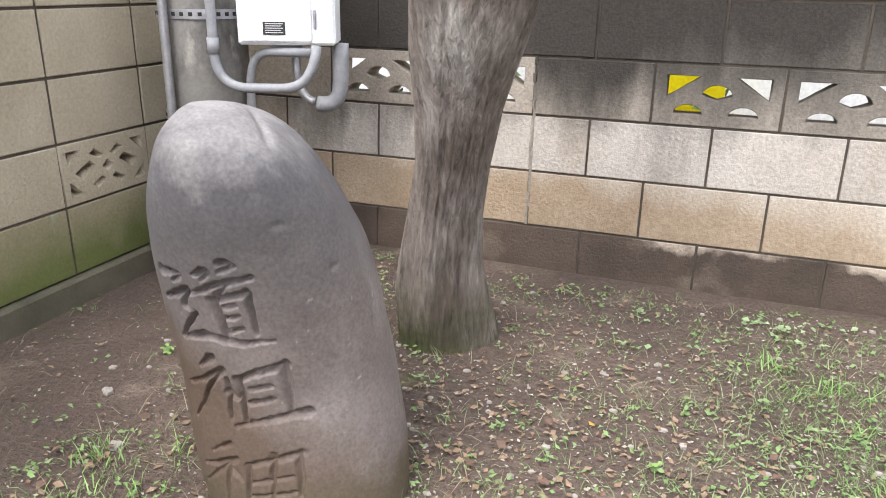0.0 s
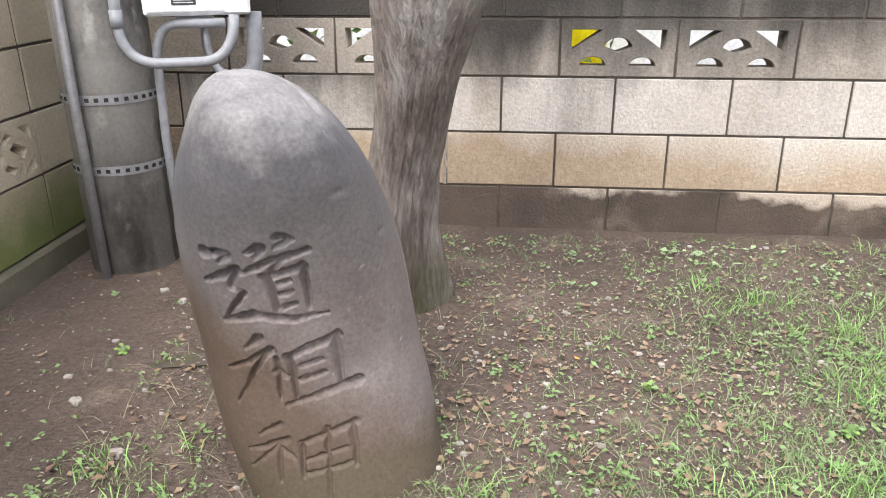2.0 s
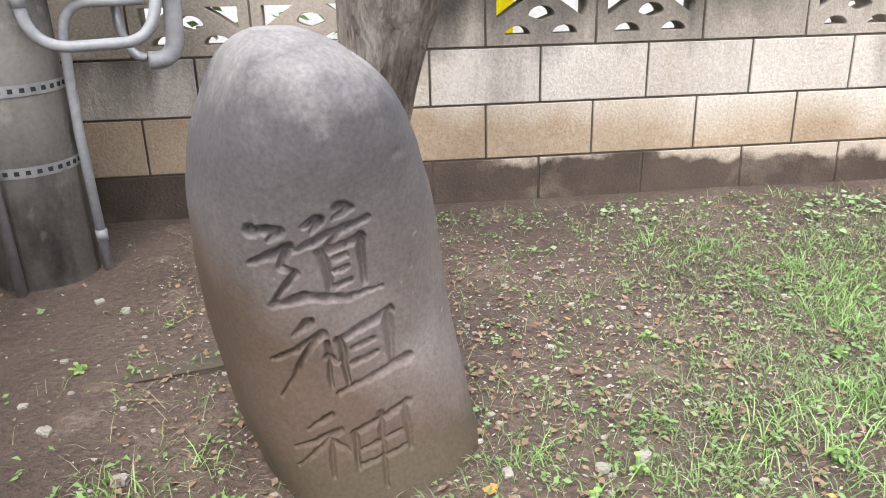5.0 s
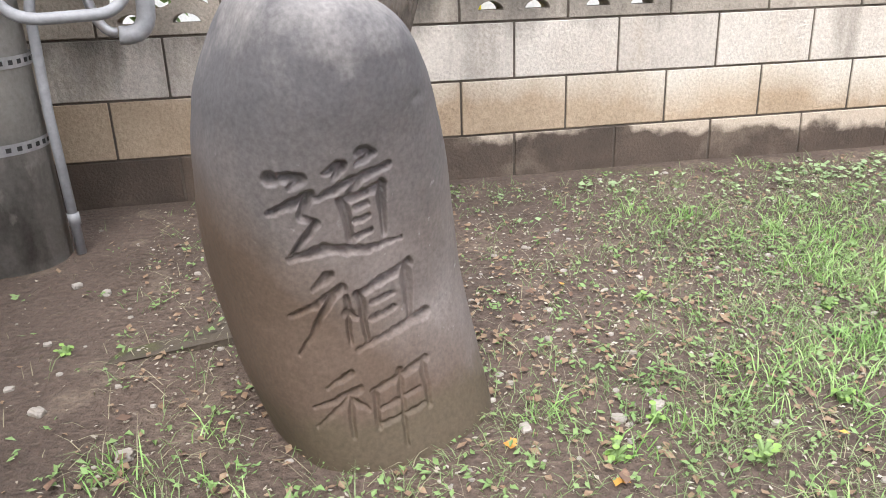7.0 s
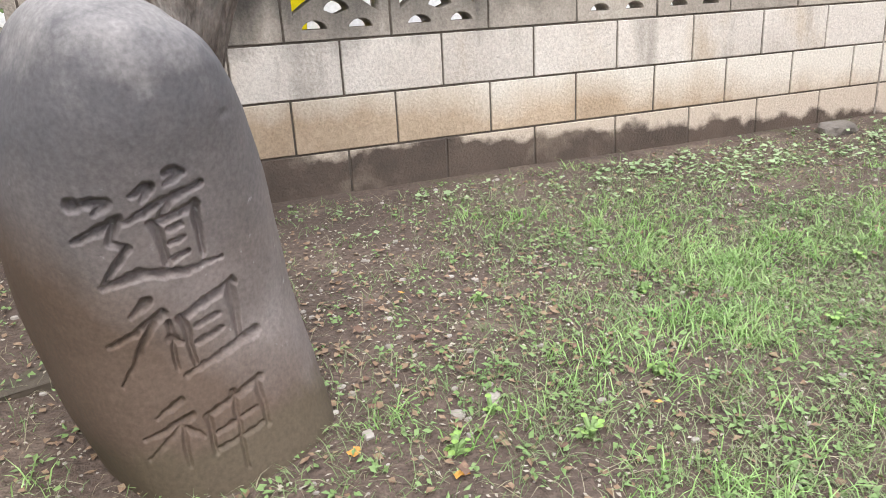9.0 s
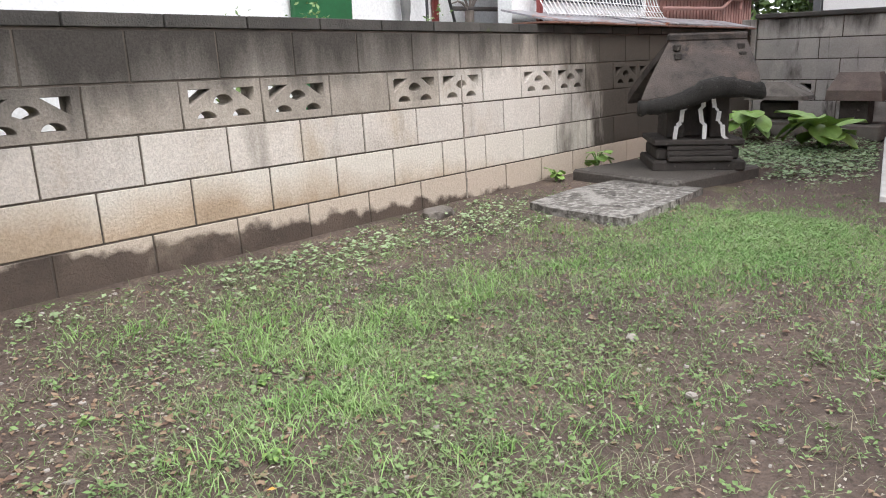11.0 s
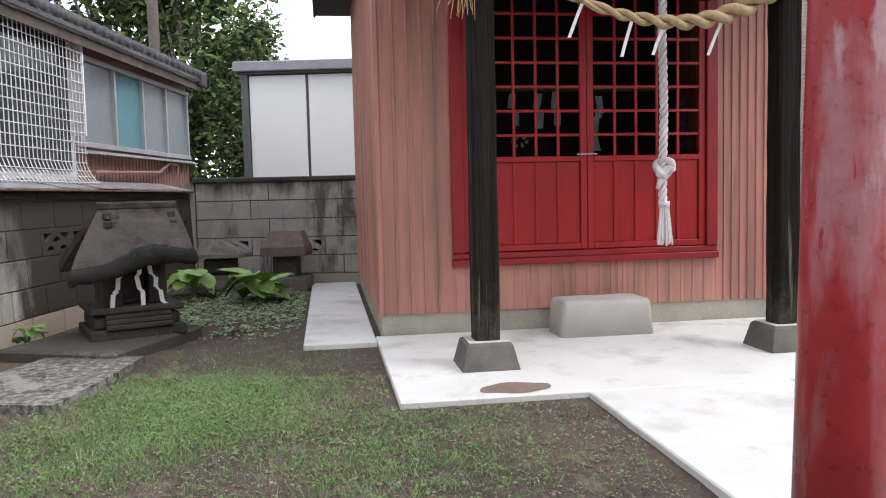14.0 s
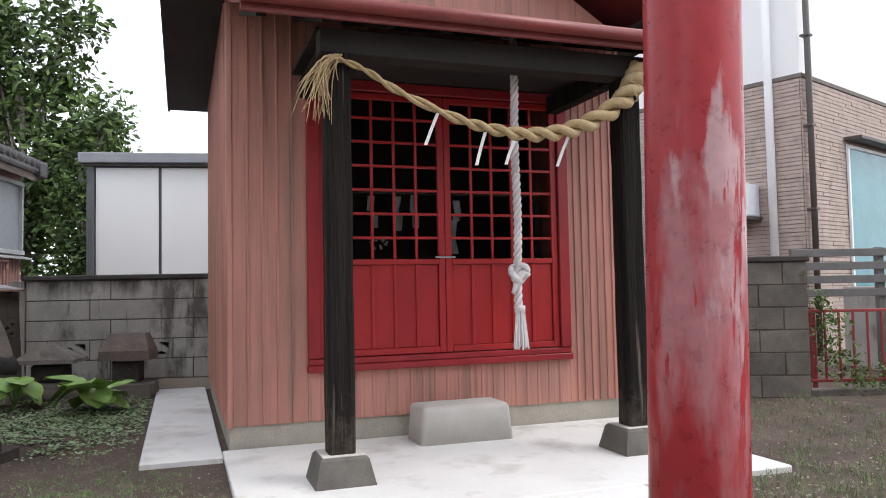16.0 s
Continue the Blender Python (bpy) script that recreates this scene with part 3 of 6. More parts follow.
# door frame with double bottom rail, two leaves with boarded panel and lattice
fr = Geo()
sbox(fr, -0.035, 0.05, D0, D0 + 0.078, DZ0 + 0.085, DZ1 - 0.07, 0.004)
part("door_frame", fr, m_redframe, shrine, "red painted door jamb")
part("door_frame", sbox(Geo(), -0.035, 0.05, D1 - 0.078, D1, DZ0 + 0.085, DZ1 - 0.07, 0.004), m_redframe, shrine)
part("door_frame", sbox(Geo(), -0.045, 0.05, D0 - 0.005, D1 + 0.005, DZ0, DZ0 + 0.042, 0.004), m_redframe, shrine)
part("door_frame", sbox(Geo(), -0.028, 0.05, D0, D1, DZ0 + 0.044, DZ0 + 0.082, 0.004), m_redframe, shrine)
part("door_frame", sbox(Geo(), -0.035, 0.05, D0, D1, DZ1 - 0.068, DZ1, 0.004), m_redframe, shrine)


def door_leaf(v0, v1):
    leaf = empty("door_leaf", pose(0, 0, 0))
    leaf.parent = shrine
    z0, z1, zr = DZ0 + 0.088, DZ1 - 0.075, 1.135
    for a in (v0, v1 - 0.046):
        part("stile", sbox(Geo(), -0.012, 0.022, a, a + 0.044, z0, z1, 0.003), m_red, leaf)
    part("rail", sbox(Geo(), -0.014, 0.022, v0 + 0.045, v1 - 0.047, zr, zr + 0.035, 0.003), m_red, leaf)
    part("rail", sbox(Geo(), -0.014, 0.022, v0 + 0.045, v1 - 0.047, z0, z0 + 0.04, 0.003), m_red, leaf)
    part("rail", sbox(Geo(), -0.012, 0.022, v0 + 0.045, v1 - 0.047, z1 - 0.04, z1, 0.003), m_red, leaf)
    n, a, b = 5, v0 + 0.045, v1 - 0.047
    for k in range(n):
        c0, c1 = a + (b - a) * k / n, a + (b - a) * (k + 1) / n
        part("board", sbox(Geo(), 0.004, 0.02, c0 + 0.002, c1 - 0.002, z0 + 0.041, zr - 0.001, 0.003), m_red, leaf)
        if k:
            part("batten", sbox(Geo(), -0.008, 0.0035, c0 - 0.011, c0 + 0.011, z0 + 0.041, zr - 0.001, 0.002), m_red, leaf)
            part("lattice_bar", sbox(Geo(), -0.008, 0.01, c0 - 0.009, c0 + 0.009, zr + 0.036, z1 - 0.041, 0.002), m_red, leaf)
    for k in range(1, 8):
        zz = zr + 0.018 + (z1 - zr) * k / 7.15
        if zz < z1 - 0.05:
            part("lattice_bar", sbox(Geo(), -0.006, 0.0115, a, b, zz - 0.009, zz + 0.009, 0.002), m_red, leaf)


door_leaf(D0 + 0.08, 1.403)
door_leaf(1.405, D1 - 0.08)
part("latch", sbox(Geo(), -0.03, -0.013, 1.33, 1.47, 1.175, 1.187, 0.003), m_steel, shrine, "small dark latch bar")

# porch: posts on plinths, beams, front roof
POSTS = ((-0.985, 0.487), (-0.955, 2.205))
for u, v in POSTS:
    plinth = empty("post_plinth", SHRINE @ pose(u, -v, 0.03), "tapered grey concrete post plinth", "plinth", group="porch plinths")
    a, b, h = 0.15, 0.12, 0.138
    part("plinth_body", Geo().add([(-a, -a, 0), (a, -a, 0), (a, a, 0), (-a, a, 0), (-b, -b, h - 0.012), (b, -b, h - 0.012), (b, b, h - 0.012), (-b, b, h - 0.012), (-b + 0.012, -b + 0.012, h), (b - 0.012, -b + 0.012, h), (b - 0.012, b - 0.012, h), (-b + 0.012, b - 0.012, h)],
         [(3, 2, 1, 0), (0, 1, 5, 4), (1, 2, 6, 5), (2, 3, 7, 6), (3, 0, 4, 7), (4, 5, 9, 8), (5, 6, 10, 9), (6, 7, 11, 10), (7, 4, 8, 11), (8, 9, 10, 11)]), m_plinth, plinth)
    # thin cap in a paler concrete than the plinth body
    cap = Geo()
    cap.box((-b + 0.014, -b + 0.014, h), (b - 0.014, b - 0.014, h + 0.005), 0.002)
    part("worn_top", cap, m_plinthtop, plinth, "pale plinth top")
    pg = Geo()
    rnd = random.Random(int(v * 100))
    s, zs = 0.066, [0.172 + (2.17 - 0.172) * k / 12 for k in range(13)]
    for z in zs:
        q = s * (1 + 0.03 * rnd.uniform(-1, 1))
        c = 0.012
        ox = 0.004 * rnd.uniform(-1, 1)
        pg.v += [(u + ox + x, -v + y, z) for x, y in ((-q + c, -q), (q - c, -q), (q, -q + c), (q, q - c), (q - c, q), (-q + c, q), (-q, q - c), (-q, -q + c))]
    pg.f = [(i * 8 + k, i * 8 + (k + 1) % 8, i * 8 + 8 + (k + 1) % 8, i * 8 + 8 + k) for i in range(12) for k in range(8)] + [tuple(range(8))[::-1], tuple(range(96, 104))]
    part("porch_post", pg, m_blackwood, shrine, "cracked blackened square wooden post")
    part("tie_beam", sbox(Geo(), u + 0.07, -0.05, v - 0.045, v + 0.045, 2.18, 2.30, 0.004), m_blackwood, shrine)
part("front_beam", sbox(Geo(), -1.04, -0.90, 0.40, 2.32, 2.172, 2.30, 0.005), m_shadeboard, shrine, "dark timber beam on the posts")
# near-black ceiling; the darkness under the porch is put into its colour
part("porch_ceiling", sbox(Geo(), -0.895, -0.02, 0.40, 2.36, 2.335, 2.35), m_shadeboard, shrine, "near-black porch ceiling with the shade in its colour")
for k in range(9):
    v = 0.08 + k * 0.32
    rf = Geo().add([sv(-1.1, v, 2.302), sv(-1.1, v + 0.05, 2.302), sv(-0.03, v + 0.05, 2.68), sv(-0.03, v, 2.68), sv(-1.1, v, 2.345), sv(-1.1, v + 0.05, 2.345), sv(-0.03, v + 0.05, 2.73), sv(-0.03, v, 2.73)],
                   [(0, 1, 2, 3), (7, 6, 5, 4), (0, 4, 5, 1), (1, 5, 6, 2), (2, 6, 7, 3), (3, 7, 4, 0)])
    part("rafter", rf, m_shadeboard, shrine)


def slab(p, q, r, s, t):
    """A sheet over four corners, t thick downwards."""
    top = [Vector(a) for a in (p, q, r, s)]
    low = [a - Vector((0, 0, t)) for a in top]
    return Geo().add(top + low, [(0, 1, 2, 3), (7, 6, 5, 4), (0, 4, 5, 1), (1, 5, 6, 2), (2, 6, 7, 3), (3, 7, 4, 0)])


part("porch_roof", slab(sv(-1.16, 0.0, 2.385), sv(-1.16, 2.80, 2.385), sv(-0.02, 2.80, 2.80), sv(-0.02, 0.0, 2.80), 0.045), m_roofred, shrine, "red metal porch roof")
part("fascia", sbox(Geo(), -1.185, -1.16, 0.0, 2.80, 2.295, 2.40, 0.004), m_roofred, shrine, "red-brown fascia board")
gut = Geo()
gut.tube([sv(-1.22, -0.02, 2.36), sv(-1.22, 2.66, 2.355)], 0.035, 10)
part("gutter", gut, m_roofred, shrine, "red-brown gutter", soft=True)
mid = FW / 2
for sgn in (-1, 1):
    e, rv = mid + sgn * (mid + 0.37), mid
    part("main_roof", slab(sv(-0.45, e, 2.92), sv(3.2, e, 2.92), sv(3.2, rv, 3.85), sv(-0.45, rv, 3.85), 0.07), m_roofred, shrine, "red metal main roof")
    part("soffit", sbox(Geo(), -0.42, 3.17, min(e, mid + sgn * (mid + 0.002)), max(e, mid + sgn * (mid + 0.002)), 2.80, 2.822), m_shadeboard, shrine, "dark boarded soffit")
    part("eave_board", sbox(Geo(), -0.45, 3.2, e - 0.012, e + 0.012, 2.79, 2.94), m_shadeboard, shrine)
gab = Geo().add([sv(0.05, 0.0, TOP), sv(0.05, FW, TOP), sv(0.05, mid, 3.74), sv(0.11, 0.0, TOP), sv(0.11, FW, TOP), sv(0.11, mid, 3.74)], [(0, 1, 2), (5, 4, 3), (0, 3, 4, 1), (1, 4, 5, 2), (2, 5, 3, 0)])
part("gable", gab, m_salmon, shrine)

# concrete doorstep
step = empty("doorstep", SHRINE @ pose(-0.235, -1.4, 0.03), "chamfered grey concrete doorstep block", "step")
bm = bmesh.new()
bmesh.ops.create_cube(bm, size=1.0)
for q in bm.verts:
    up = q.co.z > 0
    q.co = Vector((0.15 * (2 * q.co.x) + (0.012 if up and q.co.x < 0 else 0.0), (0.285 if up else 0.305) * 2 * q.co.y, 0.225 if up else -0.002))
bmesh.ops.bevel(bm, geom=[e for e in bm.edges if max(p.co.z for p in e.verts) > 0.2], offset=0.035, segments=4, profile=0.55, affect="EDGES")
bmesh.ops.subdivide_edges(bm, edges=[e for e in bm.edges if e.calc_length() > 0.2], cuts=5, use_grid_fill=True)
for q in bm.verts:
    if q.co.z > 0.01:
        q.co += 0.006 * Vector((noise.noise(q.co * 9), noise.noise(q.co * 9 + Vector((5, 0, 0))), 0.6 * noise.noise(q.co * 8 + Vector((0, 9, 0)))))
me = bpy.data.meshes.new("step_block")
bm.to_mesh(me)
bm.free()
part("step_block", me, m_stepstone, step, soft=True)

# ---- carved road-deity stone ----
# brush strokes of the three characters on a 110 x 225 field: from x, y to x, y, half widths at both ends
STROKES_WAY = [(8, 21, 11, 22, 11, 6), (14, 20, 23, 21, 7, 8), (23, 21, 17, 26, 8, 3), (5, 41, 26, 31, 4, 9), (26, 31, 21, 43, 9, 5), (21, 43, 29, 47, 5, 5), (29, 47, 15, 66, 6, 4), (13, 69, 31, 63, 4, 8), (31, 63, 55, 67, 8, 6), (55, 67, 75, 65, 6, 2)]
STROKES_HEAD = [(54, 9, 59, 11, 8, 7), (59, 11, 51, 16, 7, 2), (35, 19, 44, 15, 4, 8), (44, 15, 39, 22, 8, 3), (27, 34, 48, 25, 4, 7), (48, 25, 68, 19, 7, 6), (51, 26, 46, 35, 5, 4), (43, 36, 47, 61, 8, 6), (44, 36, 65, 30, 6, 8), (64, 30, 66, 61, 9, 3), (50, 41, 56, 39, 5, 4), (49, 49, 56, 47, 5, 4), (48, 59, 58, 56, 5, 4)]
STROKES_ANCESTOR = [(33, 80, 24, 88, 8, 3), (10, 105, 40, 89, 3, 8), (34, 94, 14, 129, 6, 2), (42, 95, 43, 124, 5, 3), (41, 105, 48, 110, 7, 4), (49, 94, 53, 125, 7, 4), (50, 94, 79, 83, 6, 9), (77, 84, 79, 119, 10, 5), (56, 102, 69, 99, 5, 4), (56, 112, 70, 109, 5, 4), (46, 129, 76, 122, 3, 6), (76, 122, 89, 120, 6, 10)]
STROKES_DEITY = [(41, 143, 27, 151, 6, 3), (19, 164, 45, 154, 3, 7), (42, 156, 20, 177, 5, 2), (40, 160, 40, 184, 5, 3), (42, 161, 50, 168, 6, 3), (54, 159, 56, 180, 6, 4), (53, 157, 87, 148, 5, 8), (85, 149, 89, 177, 7, 4), (58, 169, 82, 164, 4, 4), (70, 149, 72, 196, 6, 3), (56, 179, 86, 175, 4, 4)]


def carved_depth(x, y):
    """Depth 0..1 of the chiselled strokes (the characters for road, ancestor and deity) at places of the field."""
    out = np.zeros_like(x)
    for k, (x0, y0, x1, y1, w0, w1) in enumerate(STROKES_WAY + STROKES_HEAD + STROKES_ANCESTOR + STROKES_DEITY):
        dx, dy = x1 - x0, y1 - y0
        t = np.clip(((x - x0) * dx + (y - y0) * dy) / (dx * dx + dy * dy), 0, 1)
        d = np.hypot(x - x0 - t * dx, y - y0 - t * dy)
        w = 0.33 * (w0 + (w1 - w0) * t) + 0.35
        cut = np.clip(1.25 - d / w, 0, 1) * np.clip(w / 2.6, 0.45, 1.0)
        out = np.maximum(out, cut * (1.0 if y0 < 74 else 0.85 if y0 < 136 else 0.55))
    return out


def stone_profile(z):
    zs = (-0.12, 0.0, 0.12, 0.26, 0.40, 0.525, 0.63, 0.715, 0.768, 0.7955)
    a = np.interp(z, zs, (0.189, 0.203, 0.214, 0.212, 0.208, 0.194, 0.165, 0.123, 0.084, 0.034))
    b = np.interp(z, zs, (0.241, 0.251, 0.257, 0.26, 0.259, 0.253, 0.242, 0.213, 0.151, 0.04))
    x = np.interp(z, zs, (-0.704, -0.724, -0.756, -0.784, -0.798, -0.803, -0.806, -0.808, -0.817, -0.83))
    y = np.interp(z, zs, (1.187, 1.206, 1.233, 1.248, 1.229, 1.193, 1.16, 1.132, 1.112, 1.105))
    return a, b, x, y


def carved_stone():
    na, nz = 560, 420
    zs = np.concatenate([np.linspace(-0.12, 0.70, nz - 60), 0.70 + 0.0955 * np.sin(np.linspace(0, math.pi / 2, 61)[1:])])
    a, b, cx, cy = stone_profile(zs)
    k = np.ones(25) / 25
    for arr in (a, b, cx, cy):
        arr[12:-12] = np.convolve(arr, k, "valid")
    # more columns on the face than on the back
    t = np.linspace(0, 1, na, endpoint=False)
    ang = 2 * math.pi * t - 0.5 * np.sin(2 * math.pi * t)
    s, c = np.sin(ang)[None], np.cos(ang)[None]
    turn, p = radians(24.4), 2 / 2.45
    lx = a[:, None] * np.sign(s) * np.abs(s) ** p
    ly = -b[:, None] * np.sign(c) * np.abs(c) ** p
    ly = np.where(ly < 0, ly * 0.76, ly * 0.95)
    wx = cx[:, None] + lx * math.cos(turn) - ly * math.sin(turn)
    wy = cy[:, None] + lx * math.sin(turn) + ly * math.cos(turn)
    wz = np.repeat(zs[:, None], na, 1)
    v = np.stack([wx, wy, wz], -1).reshape(-1, 3)
    noises = np.array([(noise.noise((q[0] * 6, q[1] * 7, q[2] * 5)), noise.noise((q[0] * 30, q[1] * 30, q[2] * 30)), noise.noise((q[0] * 95, q[1] * 95, q[2] * 95))) for q in v])
    bump = noises @ (0.006, 0.0007, 0.0004)
    # flattened crown with a broken ledge that runs down to the right
    bump -= 0.018 * np.exp(-(((v - (-0.68, 1.03, 0.755)) / (0.05, 0.06, 0.018)) ** 2).sum(1))
    ledge = (v[:, 0] + 0.73) * 0.68 + (v[:, 1] - 1.11) * 0.73
    along = (v[:, 0] + 0.73) * 0.73 - (v[:, 1] - 1.11) * 0.68
    v[:, 2] -= 0.008 * np.exp(-(ledge / 0.008) ** 2) * np.clip(1.6 - np.abs(along) / 0.05, 0, 1) * np.clip((v[:, 2] - 0.73) / 0.02, 0, 1)
    # two small pits on the right flank
    for pit in ((-0.599, 1.12, 0.527), (-0.655, 1.03, 0.62)):
        bump -= 0.006 * np.exp(-(((v - pit) / (0.012, 0.014, 0.008)) ** 2).sum(1))
    cen = np.stack([np.repeat(cx, na), np.repeat(cy, na)], 1)
    d = v[:, :2] - cen
    d /= np.linalg.norm(d, axis=1, keepdims=True) + 1e-9
    v[:, :2] += d * bump[:, None]
    # the writing, cut into the face to uneven, worn depth
    face = np.repeat(c > 0.05, len(zs), 0).ravel() & (v[:, 2] < 0.6) & (v[:, 2] > -0.06)
    gx_, gy_ = (v[face, 0] + 0.905) / 0.0028, (0.58 - v[face, 2]) / 0.0028
    cut = carved_depth(gx_ + 1.3 * noises[face, 1], gy_ + 1.3 * noises[face, 2])
    v[face, 1] += 0.018 * cut * (1 + 0.35 * noises[face, 1])
    n = len(zs)
    idx = np.arange(n * na).reshape(n, na)
    nxt = np.roll(idx, -1, 1)
    faces = np.stack([idx[:-1], nxt[:-1], nxt[1:], idx[1:]], -1).reshape(-1, 4)
    me = bpy.data.meshes.new("carved_stone")
    tip = v[-na:].mean(0) + (0, 0, 0.002)
    vv = np.vstack([v, tip])
    fl = faces.tolist() + [[int(idx[-1, k]), int(nxt[-1, k]), n * na] for k in range(na)]
    me.from_pydata(vv.tolist(), [], fl)
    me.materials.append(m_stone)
    return smooth(me)


stone = tagged(new("carved_stone", carved_stone()), "leaning rounded grey stone carved with three characters", "stone monument")

# ---- tree beside the wall ----
tree = empty("tree", pose(-0.7, 1.96, 0), "leaning tree with furrowed grey bark and mossy foot", "tree")


def trunk_mesh():
    rows = [(-0.05, -0.01, 0.03, 0.145), (0.02, -0.012, 0.025, 0.136), (0.08, -0.014, 0.012, 0.131), (0.16, -0.018, -0.006, 0.126), (0.25, -0.013, -0.026, 0.112), (0.4, 0.01, -0.061, 0.094), (0.55, 0.042, -0.096, 0.091), (0.7, 0.067, -0.13, 0.104), (0.85, 0.094, -0.165, 0.13), (1.0, 0.13, -0.2, 0.148), (1.15, 0.19, -0.22, 0.15), (1.3, 0.24, -0.24, 0.145), (1.4, 0.26, -0.25, 0.14)]
    zz = np.array([r[0] for r in rows])
    g, n, m = Geo(), 180, 110
    for i in range(m):
        z = -0.05 + 1.45 * i / (m - 1)
        ox, oy, r = (np.interp(z, zz, [q[k] for q in rows]) for k in (1, 2, 3))
        for k in range(n):
            a = 2 * math.pi * k / n
            fur = noise.noise((math.cos(a) * 7, math.sin(a) * 7, z * 1.3))
            fine = noise.noise((math.cos(a) * 19, math.sin(a) * 19, z * 2.6 + 5))
            flare = max(0, 0.2 - z) * 0.09 * (0.5 + 0.5 * math.sin(3 * a + 0.6)) 
            crack = max(0.0, 1 - 5.5 * abs(noise.noise((math.cos(a) * 8 + 3, math.sin(a) * 8, z * 1.7 + 1))))
            rr = -0.006 * crack + r * (1 + 0.04 * noise.noise((math.cos(a) * 1.6, math.sin(a) * 1.6, z * 2))) + 0.008 * abs(fur) + 0.006 * abs(fine) + 0.004 + flare
            g.v.append((ox + rr * math.cos(a), oy + rr * math.sin(a), z))
    g.f = [(i * n + k, i * n + (k + 1) % n, (i + 1) * n + (k + 1) % n, (i + 1) * n + k) for i in range(m - 1) for k in range(n)]
    return g


part("trunk", trunk_mesh(), m_bark, tree, "furrowed grey-brown trunk", soft=True)
limbs = (((0.17, -0.23, 1.2), (0.06, -0.2, 1.6), (-0.05, -0.1, 2.1), (-0.1, 0.1, 2.7)), ((0.28, -0.24, 1.2), (0.5, -0.22, 1.55), (0.62, -0.2, 2.05), (0.7, -0.15, 2.6)))
for k, l in enumerate(limbs):
    part("limb", Geo().tube([Vector(p) for p in l], [0.11, 0.085, 0.06, 0.03], 14), m_bark, tree, soft=True)


def leaf_cloud(clumps, count, size, seed, lo=0.5):
    """Many small folded leaves round the given clumps (centre, radius)."""
    rnd, g = random.Random(seed), Geo()
    for c, r in clumps:
        c = Vector(c)
        for _ in range(int(count * r * r)):
            d = Vector((rnd.gauss(0, 1), rnd.gauss(0, 1), rnd.gauss(0, 1))).normalized()
            p = c + d * r * rnd.uniform(lo, 1.05)
            a = Vector((rnd.gauss(0, 1), rnd.gauss(0, 1), rnd.gauss(0, 0.6) - 0.3)).normalized()
            b = a.cross(Vector((rnd.gauss(0, 1), rnd.gauss(0, 1), rnd.gauss(0, 1)))).normalized()
            s = size * rnd.uniform(0.6, 1.3)
            nrm = a.cross(b)
            g.add([p, p + a * s * 0.5 + b * s * 0.24 + nrm * s * 0.08, p + a * s, p + a * s * 0.5 - b * s * 0.24 + nrm * s * 0.08], [(0, 1, 2), (0, 2, 3)])
    return g


part("crown", leaf_cloud([((-0.15, 0.2, 2.75), 0.5), ((0.75, -0.1, 2.7), 0.5), ((0.3, 0.1, 3.05), 0.55)], 1500, 0.09, 5), m_leafdark, tree, "thin green crown")
# ---- utility pole with conduits and meter box ----
pole = empty("utility_pole", pose(-1.66, 2.195, 0), "stained round concrete utility pole with steel bands", "pole")
pg = Geo().tube([(0, 0, -0.1), (0, 0, 1.0), (0, 0, 2.2), (0, 0, 4.2)], [0.143, 0.138, 0.133, 0.125], 40)
part("shaft", pg, m_pole, pole, soft=True)
for zb in (0.344, 0.563, 0.888):
    band = Geo().tube([(0, 0, zb - 0.015), (0, 0, zb + 0.015)], 0.1455, 40, caps=False)
    bo = part("steel_band", band, m_steel, pole, "perforated galvanised band", soft=True)
    # slots are near-black plates with the shade of holes in their colour
    for k in range(32):
        a = 2 * math.pi * k / 32
        part("slot", Geo().box((-0.0012, -0.0062, -0.006), (0.0012, 0.0062, 0.006)), m_gapshade, bo, m=pose(0.1457 * math.cos(a), 0.1457 * math.sin(a), zb, 0, 0, math.degrees(a)))


def conduit(name, pts, r, mat, label, seats=()):
    ob = empty(name, pose(*pts[0]), label, "pipe")
    o = Vector(pts[0])
    part("pipe", Geo().tube([Vector(p) - o for p in pts], r, 12), mat, ob, soft=True)
    for p, q in seats:
        part("coupling", Geo().tube([Vector(p) - o, Vector(q) - o], r * 1.22, 12), mat, ob, soft=True)
    return ob


conduit("ground_wire_pipe", [(-1.682, 2.028, -0.05), (-1.687, 2.03, 0.56), (-1.684, 2.034, 1.2), (-1.682, 2.04, 3.2)], 0.0145, m_steel, "thin grey vertical pipe strapped to the pole")
conduit("power_conduit", [(-1.535, 2.08, 3.0), (-1.543, 2.08, 0.775)] + arc((-1.543, 2.08, 0.775), (-1.54, 2.08, 0.672), (-1.44, 2.09, 0.668))[1:] + arc((-1.31, 2.11, 0.672), (-1.225, 2.14, 0.675), (-1.225, 2.17, 0.80))[0:], 0.0155, m_conduit, "grey conduit looping under the meter box", [((-1.543, 2.08, 0.82), (-1.543, 2.08, 0.77))])
conduit("earth_conduit", [(-1.489, 2.19, -0.04), (-1.497, 2.19, 0.42), (-1.49, 2.19, 0.66)] + arc((-1.49, 2.19, 0.66), (-1.485, 2.19, 0.77), (-1.41, 2.195, 0.773))[1:] + [(-1.27, 2.21, 0.774)], 0.014, m_conduit, "grey conduit running down beside the pole", [((-1.4905, 2.19, 0.09), (-1.4915, 2.19, 0.125))])
conduit("service_conduit", arc((-1.215, 2.31, 0.80), (-1.215, 2.31, 0.71), (-1.22, 2.31, 0.67), 3) + arc((-1.22, 2.31, 0.665), (-1.225, 2.31, 0.59), (-1.30, 2.30, 0.60))[1:], 0.026, m_conduit, "thick grey conduit elbow under the meter box")
